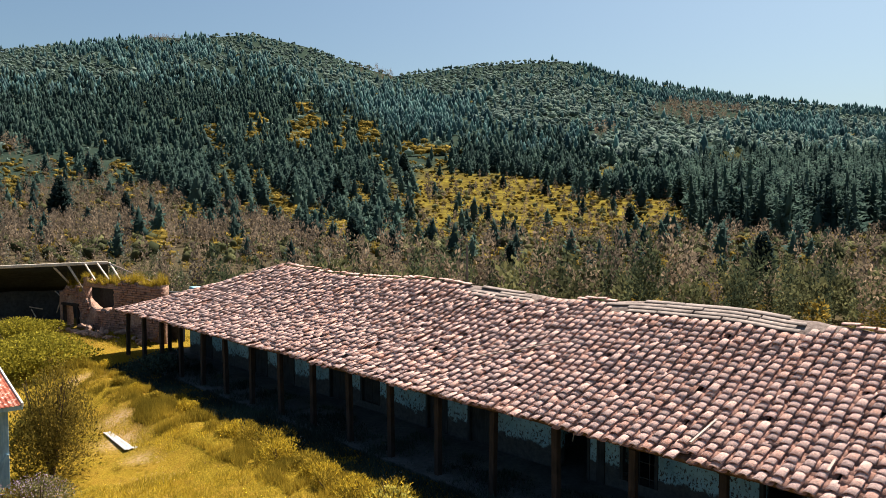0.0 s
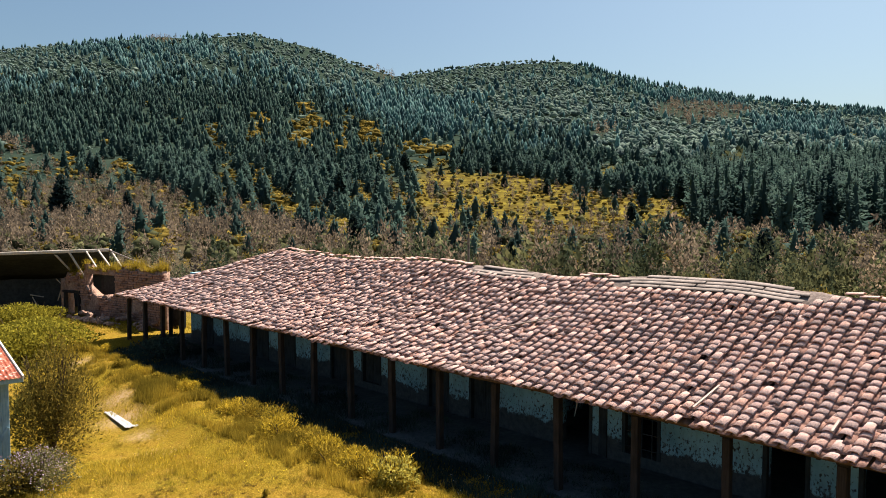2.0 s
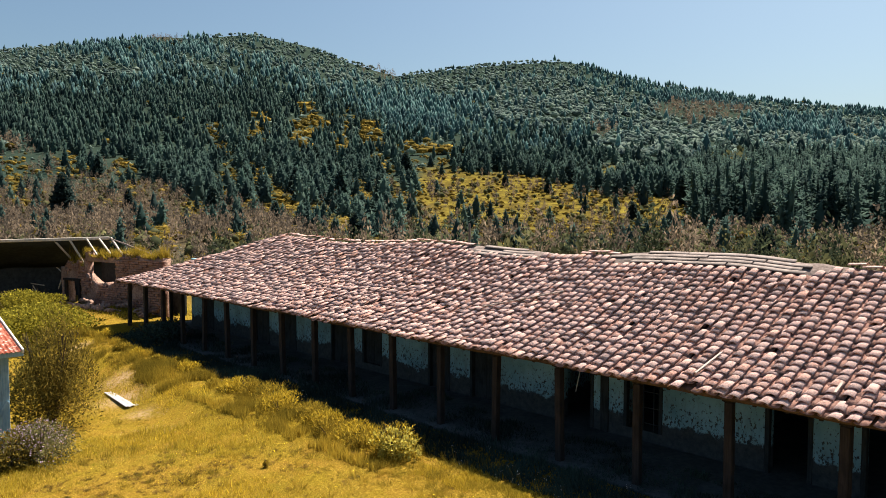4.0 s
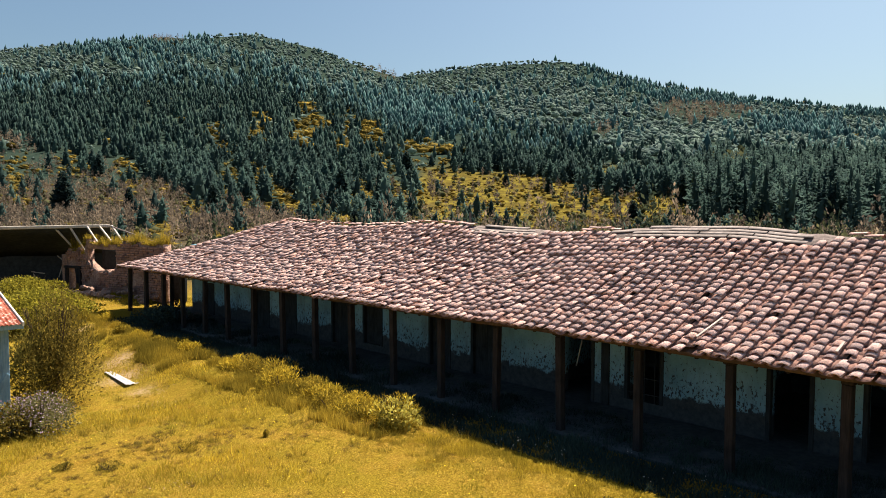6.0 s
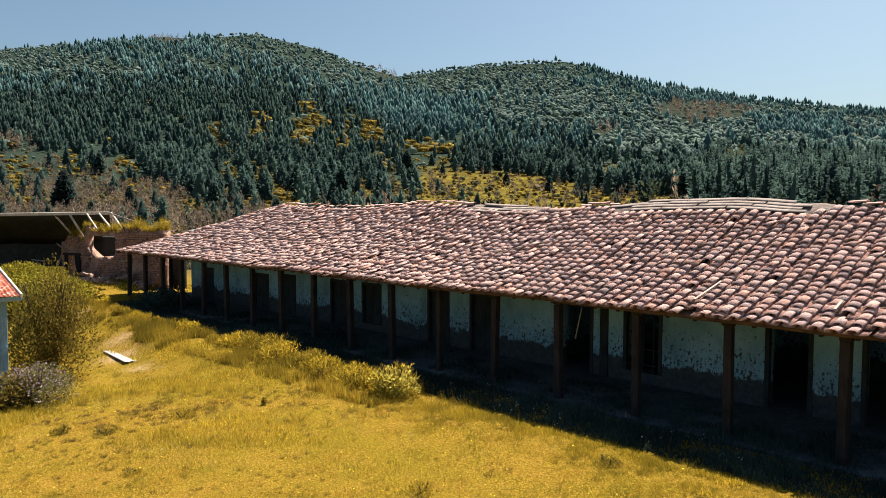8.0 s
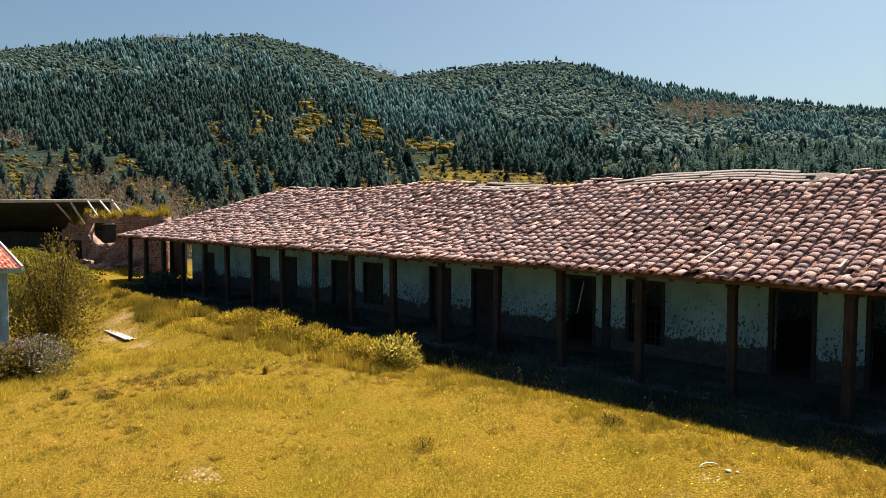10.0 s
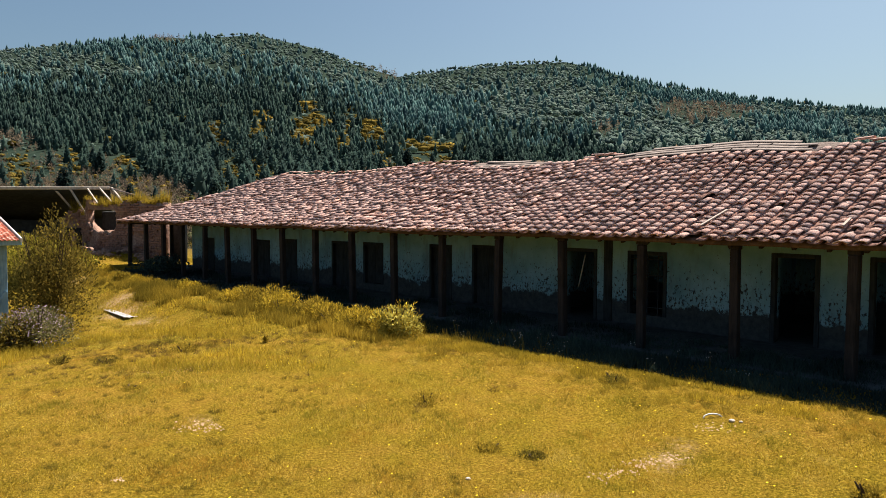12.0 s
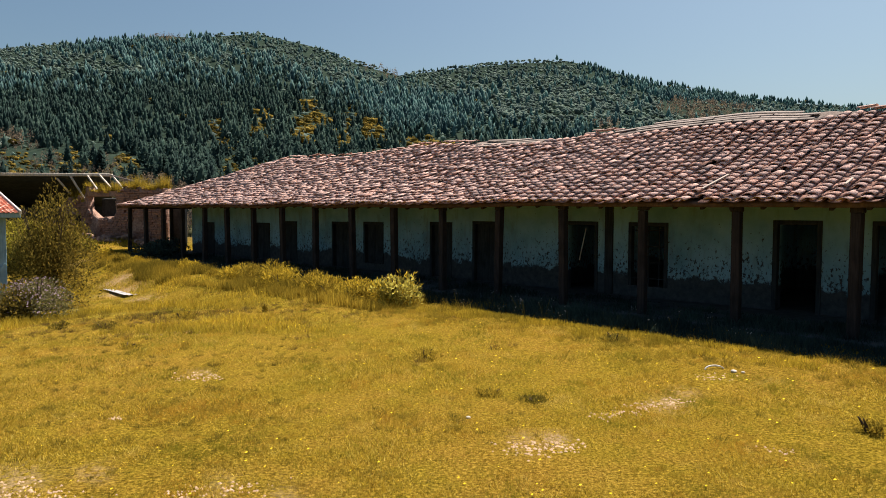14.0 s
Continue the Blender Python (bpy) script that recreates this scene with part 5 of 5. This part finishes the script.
def fringe(n, u0, u1, v0, v1, lo, hi, width, seed):
    """Upright seeding grass in a band along the house, in uneven clumps."""
    g = np.random.default_rng(seed)
    u = g.uniform(u0, u1, n)
    lump = fbm(u * 0.55 + seed, u * 0 + 3.0, 3)
    v = v1 - 0.5 * lump - (v1 - v0) * g.random(n) ** 1.5
    xx, yy = DU.x * u + DV.x * v, DU.y * u + DV.y * v
    clump = fbm(xx * 1.9 + 4, yy * 1.9, 3)
    ok = (clump > g.uniform(0.42, 0.6, n)) & (bareness(xx, yy) < 0.4)
    xx, yy, clump, u = xx[ok], yy[ok], clump[ok], u[ok]
    n = len(xx)
    h = g.uniform(lo, hi, n) * (0.35 + 1.3 * np.clip(clump - 0.15, 0, 1)) * (0.7 + 0.9 * np.clip(lump[ok] - 0.3, 0, 1))
    a, b, lean = g.uniform(0, 6.28, n), g.uniform(0, 6.28, n), h * g.uniform(0.05, 0.55, n)
    zz = ground(xx, yy) - 0.01
    p0 = np.stack([xx - np.cos(a) * width, yy - np.sin(a) * width, zz], 1)
    p1 = np.stack([xx + np.cos(a) * width, yy + np.sin(a) * width, zz], 1)
    p2 = np.stack([xx + np.cos(b) * lean, yy + np.sin(b) * lean, zz + h], 1)
    tint = np.clip(fbm(xx * 0.8, yy * 0.8) * 1.8 - 0.4 + g.normal(0, 0.18, n), 0, 1)
    return np.stack([p0, p1, p2], 1).reshape(-1, 3), np.arange(3 * n).reshape(n, 3), np.repeat(tint, 3)


v, f, t = fringe(80000, -37.5, -13.2, 10.6, 12.25, 0.12, 0.42, 0.008, 72)
tagged(new("tall_grass", mesh_of("tall_grass", v, f, M_TUFT, {"tint": t})), "tall seeding grass along the veranda", "grass", kind="stuff")
v, f, t = fringe(42000, -13.5, 3.5, 11.3, 12.2, 0.05, 0.13, 0.006, 75)
tagged(new("shade_edge_grass", mesh_of("shade_edge_grass", v, f, M_TALL, {"tint": t})), "longer olive grass where the shade begins", "grass", kind="stuff")

def meadowy(xx, yy, g):
    vv = 0.7184 * xx + 0.6956 * yy
    uu_ = 0.6956 * xx - 0.7184 * yy
    n_ = fbm(xx * 0.35 + 14, yy * 0.35)
    return ((vv < 12) | ((uu_ < -39) & (vv < 21))) & (uu_ < -14 + 8 * (n_ - 0.5)) & ((n_ > 0.42) | (uu_ < -39)) & (g.random(len(xx)) > bareness(xx, yy)) & (uu_ > -46)


v, f, t = blades(150000, -0.75, 0.4, 14, 42, 0.05, 0.17, 0.007, 73, meadowy)
tagged(new("rough_grass", mesh_of("rough_grass", v, f, M_TALL, {"tint": t})), "rough knee-high grass beyond the lawn", "grass", kind="stuff")

def tussock(n, seed, spread):
    """A fan of grass blades about 1 high."""
    g = np.random.default_rng(seed)
    a, q = g.uniform(0, 6.28, n), spread * g.random(n) ** 0.5
    c, b = np.stack([np.cos(a) * q * 0.4, np.sin(a) * q * 0.4, 0 * a], 1), g.uniform(0, 6.28, n)
    side = np.stack([np.cos(b), np.sin(b), 0 * b], 1) * 0.016
    top = np.stack([np.cos(a) * q * 1.1, np.sin(a) * q * 1.1, g.uniform(0.3, 1.0, n)], 1)
    return np.stack([c - side, c + side, top], 1).reshape(-1, 3), np.arange(3 * n).reshape(n, 3)


def tussocks(name, label, n, x0, x1, y0, y1, lo, hi, keep, material, seed):
    g = np.random.default_rng(seed)
    yy = g.uniform(y0, y1, n)
    xx = g.uniform(x0, x1, n) * yy
    ok = keep(xx, yy, g)
    xx, yy = xx[ok], yy[ok]
    sc = g.uniform(lo, hi, len(xx))
    v, f, t = stamp(*tussock(52, seed, 0.8), placed(np.stack([xx, yy, ground(xx, yy) - 0.01], 1), np.stack([sc * g.uniform(0.8, 1.6, len(xx)), sc * g.uniform(0.8, 1.6, len(xx)), sc], 1), g.uniform(0, 6.28, len(xx))), g.random(len(xx)))
    tagged(new(name, mesh_of(name, v, f, material, {"tint": t})), label, "grass", kind="stuff")


def far_bank(xx, yy, g):
    vv, uu_ = 0.7184 * xx + 0.6956 * yy, 0.6956 * xx - 0.7184 * yy
    return (vv < 12.7) & (vv > 6) & (uu_ < -11) & (uu_ > -37) & (g.random(len(xx)) < 0.15 + soft(9.5, 11.8, vv)) & (bareness(xx, yy) < 0.3) & (np.hypot(xx + 11.8, yy - 25.6) > 1.6)


def edge_strip(xx, yy, g):
    vv, uu_ = 0.7184 * xx + 0.6956 * yy, 0.6956 * xx - 0.7184 * yy
    return (vv < 12.1) & (vv > 10.0 + fbm(xx * 0.8, yy * 0.8)) & (uu_ >= -13)


def open_lawn(xx, yy, g):
    vv = 0.7184 * xx + 0.6956 * yy
    return (vv < 12) & (fbm(xx * 0.6 + 31, yy * 0.6) > g.uniform(0.4, 0.75, len(xx))) & (bareness(xx, yy) < 0.3)


def weedy_lawn(xx, yy, g):
    vv = 0.7184 * xx + 0.6956 * yy
    near_ = np.exp(-(((xx + 6.0) / 4.0) ** 2 + ((yy - 17.0) / 2.6) ** 2))
    return (vv < 11.5) & (fbm(xx * 1.1 + 71, yy * 1.1) * (0.75 + 0.5 * near_) > g.uniform(0.46, 0.72, len(xx))) & (bareness(xx, yy) < 0.3)


tussocks("grass_tussocks", "olive and straw grass tussocks beside the house", 3600, -0.72, 0.2, 15, 40, 0.10, 0.32, far_bank, M_TUFT, 171)
tussocks("edge_grass", "longer grass along the edge of the shade", 3000, -0.1, 0.72, 8, 20, 0.06, 0.17, edge_strip, M_TUFT, 172)
tussocks("lawn_tufts", "small olive tufts in the lawn", 6500, -0.7, 0.7, 5.5, 28, 0.04, 0.11, open_lawn, M_DIM, 173)
tussocks("brown_tufts", "low brownish weed tufts in the lawn", 5200, -0.62, 0.3, 11, 27, 0.05, 0.14, weedy_lawn, M_RUSSET, 174)


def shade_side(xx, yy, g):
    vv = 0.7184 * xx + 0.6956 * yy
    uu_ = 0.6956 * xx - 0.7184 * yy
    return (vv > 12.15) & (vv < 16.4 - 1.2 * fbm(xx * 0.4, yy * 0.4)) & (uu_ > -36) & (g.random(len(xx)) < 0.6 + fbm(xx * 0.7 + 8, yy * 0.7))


# dark leaves cover the eave's shadow strip, its shade put into their colour
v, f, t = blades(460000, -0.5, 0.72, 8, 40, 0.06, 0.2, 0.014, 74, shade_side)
tagged(new("veranda_weeds", mesh_of("veranda_weeds", v, f, M_WEED, {"tint": t})), "weeds along the foot of the house, eave shade put into their dark green", "weeds", kind="stuff")

def turf(xx, yy, g):
    vv = 0.7184 * xx + 0.6956 * yy
    return (vv < 11.9) & (fbm(xx * 1.6 + 7, yy * 1.6, 3) > g.uniform(0.3, 0.62, len(xx))) & (bareness(xx, yy) < 0.35)


tussocks("turf_tufts", "short tufted golden turf", 8500, -0.64, 0.64, 4.6, 26, 0.03, 0.085, turf, M_GRASS, 176)

# crumbs of bare soil showing through the turf
SPOTS = ((0.76, 7.35, 0.14, 60), (1.14, 7.41, 0.16, 70), (-3.73, 6.16, 0.25, 80), (-3.36, 6.1, 0.2, 40), (-1.88, 6.27, 0.16, 40), (-2.23, 6.15, 0.12, 30), (-3.53, 10.4, 0.18, 80), (-3.84, 8.36, 0.06, 16), (3.37, 7.3, 0.08, 16),
         (2.83, 9.16, 0.12, 40), (2.58, 9.02, 0.1, 36), (2.34, 8.88, 0.1, 36), (2.1, 8.65, 0.1, 30), (1.86, 8.45, 0.1, 20), (3.79, 10.32, 0.14, 30), (-8.8, 21.5, 0.4, 60), (-9.6, 23.2, 0.4, 60), (-5.2, 14.2, 0.25, 30))
g_ = np.random.default_rng(93)
cv, cf = [], []
for sx, sy, spread, n in SPOTS:
    for _ in range(n):
        px_, py_ = sx + g_.normal(0, spread), sy + g_.normal(0, spread * 0.8)
        r_, a0, z_ = g_.uniform(0.006, 0.024), g_.uniform(0, 6.28), float(ground(px_, py_)) + 0.012
        k = len(cv)
        ring = [(px_ + r_ * q * math.cos(a0 + i * 1.257), py_ + r_ * q * math.sin(a0 + i * 1.257), z_ - 0.012) for i, q in enumerate(g_.uniform(0.6, 1.3, 5))]
        cv += ring + [(px_, py_, z_ + 0.12 * r_)]
        cf += [(k + i, k + (i + 1) % 5, k + 5) for i in range(5)]
tagged(new("soil_crumbs", mesh_of("soil_crumbs", np.array(cv), np.array(cf), M_SOIL)), "pinkish crumbs of bare soil in the turf", "soil", kind="stuff")

# yellow dandelions in the lawn
g_ = np.random.default_rng(91)
n = 700
fy = g_.uniform(4.2, 24, n)
fx = g_.uniform(-0.8, 0.8, n) * fy
ok = 0.7184 * fx + 0.6956 * fy < 11.8
fx, fy = fx[ok], fy[ok]
n = len(fx)
fz = ground(fx, fy) + g_.uniform(0.05, 0.12, n)
r_ = g_.uniform(0.008, 0.016, n) * (0.7 + 0.03 * fy)
k = np.arange(6) / 6 * 2 * np.pi
v = np.stack([fx[:, None] + r_[:, None] * np.cos(k), fy[:, None] + r_[:, None] * np.sin(k), fz[:, None] + 0.3 * r_[:, None] * np.sin(k + 1)], -1).reshape(-1, 3)
i0 = np.arange(n)[:, None] * 6
f = np.concatenate([i0 + np.array([[0, 1, 2, 3]]), i0 + np.array([[0, 3, 4, 5]])])
tagged(new("dandelions", mesh_of("dandelions", v, f, M_YELLOW, {"tint": np.full(len(v), 0.7)})), "tiny yellow dandelion flowers in the lawn", "flowers", kind="stuff")

# small weeds and stubs standing in the lawn
for i, (wx, wy, ww, wh) in enumerate(((-0.36, 11.8, 0.42, 0.26), (-8.2, 15.3, 0.3, 0.3), (-4.35, 17.3, 0.1, 0.34), (0.55, 9.5, 0.3, 0.13), (1.1, 9.2, 0.3, 0.12), (4.6, 7.9, 0.25, 0.28), (-6.0, 16.4, 0.5, 0.3), (-7.2, 15.2, 0.4, 0.22), (-5.6, 12.6, 0.3, 0.15), (6.1, 9.6, 0.3, 0.22), (3.0, 12.9, 0.4, 0.25), (-3.1, 19.2, 0.5, 0.5), (-5.0, 21.6, 0.6, 0.6), (-2.4, 18.6, 0.6, 0.7), (-6.6, 24.0, 0.6, 0.7))):
    bush("weed_tuft", "small dull olive weed tuft in the lawn", wx, wy, ww, wh, 700, 0.045, (M_TUFT, M_DIM, M_TUFT)[i % 3], 200 + i, 1.0, 9, 2, 1.0, 0.3)

# dry flower stalks along the edge of the shade
g_ = np.random.default_rng(77)
sv, sf, fv, ff = [], [], [], []
for i in range(44):
    u_ = g_.uniform(-24, -4)
    p = at(u_, 12.15 + g_.normal(0, 0.35))
    base = np.array([p.x, p.y, float(ground(p.x, p.y))])
    h = g_.uniform(0.15, 0.48)
    bend = np.array([g_.normal(0, 0.12), g_.normal(0, 0.12), 0])
    for b_ in range(g_.integers(1, 4)):
        tip_ = base + np.array([0, 0, h * g_.uniform(0.7, 1.0)]) + bend + np.array([g_.normal(0, 0.1), g_.normal(0, 0.1), 0])
        midp = base + (tip_ - base) * 0.5 + bend * 0.2
        k = len(sv)
        sv += [base + (0.003, 0, 0), base - (0.003, 0, 0), midp + (0.0025, 0, 0), midp - (0.0025, 0, 0), tip_ + (0.002, 0, 0), tip_ - (0.002, 0, 0)]
        sf += [(k, k + 1, k + 3, k + 2), (k + 2, k + 3, k + 5, k + 4)]
        for _ in range(g_.integers(0, 4)):
            c = tip_ + g_.normal(0, 0.03, 3)
            r_ = g_.uniform(0.005, 0.011)
            k = len(fv)
            fv += [c + (r_, 0, 0), c + (0, 0, r_), c - (r_, 0, 0), c - (0, 0.4 * r_, r_)]
            ff += [(k, k + 1, k + 2, k + 3)]
tagged(new("flower_stalks", mesh_of("flower_stalks", np.array(sv), np.array(sf), M_DIM, {"tint": np.zeros(len(sv))})), "thin dry flower stalks at the edge of the shade", "weeds", kind="stuff")
tagged(new("white_florets", mesh_of("white_florets", np.array(fv), np.array(ff), M_WHITE)), "tiny pale florets on the dry stalks", "flowers", kind="stuff")

# pale stones and a bent hoop in the grass
for i, (wx, wy, r_) in enumerate(((4.15, 10.55, 0.045), (4.27, 10.5, 0.03), (0.24, 8.4, 0.03))):
    bm = bmesh.new()
    bmesh.ops.create_icosphere(bm, subdivisions=2, radius=r_)
    for q in bm.verts:
        q.co *= 1 + 0.25 * noise.noise(q.co * 14 + Vector((i, 0, 0)))
        q.co.z *= 0.55
    ob = part("stone", bm, M_STONE, None)
    ob.matrix_basis = pose(wx, wy, float(ground(wx, wy)) + r_ * 0.35, 0, 0, 50 * i)
    tagged(ob, "pale stone lying in the lawn", "stone", "stones in the lawn")
bm = bmesh.new()
rings = 14
prev = None
for i in range(rings + 1):
    a = math.pi * i / rings
    c = Vector((0.15 * math.cos(a), 0, 0.06 * math.sin(a)))
    ring = [bm.verts.new(c + Vector((0.013 * math.cos(a) * math.cos(q), 0.013 * math.sin(q), 0.013 * math.sin(a) * math.cos(q)))) for q in (0, 1.57, 3.14, 4.71)]
    if prev:
        for k in range(4):
            bm.faces.new((prev[k], prev[(k + 1) % 4], ring[(k + 1) % 4], ring[k]))
    prev = ring
ob = part("bent_hoop", bm, M_WHITE, None)
ob.matrix_basis = pose(3.95, 10.75, float(ground(3.95, 10.75)), -35, 0, 12)
tagged(ob, "white bent plastic hoop half buried in the lawn", "hoop")

# distant hut among the pines
hx, hy = stand(509, 79)
hut = thing("distant_hut", "small white hut among far pines", "hut", Matrix.Translation((hx, hy, float(ground(hx, hy)))))
part("wall", box(bmesh.new(), (-4, -2.5, -1), (4, 2.5, 3.5), 0.05), M_WHITE, hut)
bm = bmesh.new()
pts = [(-4.4, -3, 3.4), (4.4, -3, 3.4), (4.4, 0, 5.2), (-4.4, 0, 5.2), (-4.4, 3, 3.4), (4.4, 3, 3.4)]
vs = [bm.verts.new(p) for p in pts]
for q in ((0, 1, 2, 3), (3, 2, 5, 4), (0, 3, 4), (1, 5, 2), (0, 4, 5, 1)):
    bm.faces.new([vs[k] for k in q])
part("roof", bm, M_SHEET, hut, "pale sheet roof")

# leaning pole in a doorway, and a bare stud on the wall
part("leaning_pole", beam(bmesh.new(), at(-12.2, 17.0, 1.0), at(-12.02, 17.05, 1.9), 0.03, 0.03, 0.004), M_PALE, house, "pale pole leaning in the doorway")
part("wall_stud", box(bmesh.new(), (-11.17, WALL_V - 0.05, FLOOR_Z), (-10.93, WALL_V + 0.05, 2.5), 0.01, 0.008), M_FRAME, house).matrix_basis = HOUSE

# ---- tiles picked apart, last ----
for i in near_i:
    ob = new("roof_tile", near_tile)
    ob.parent = roof
    ob.matrix_basis = covers[i]
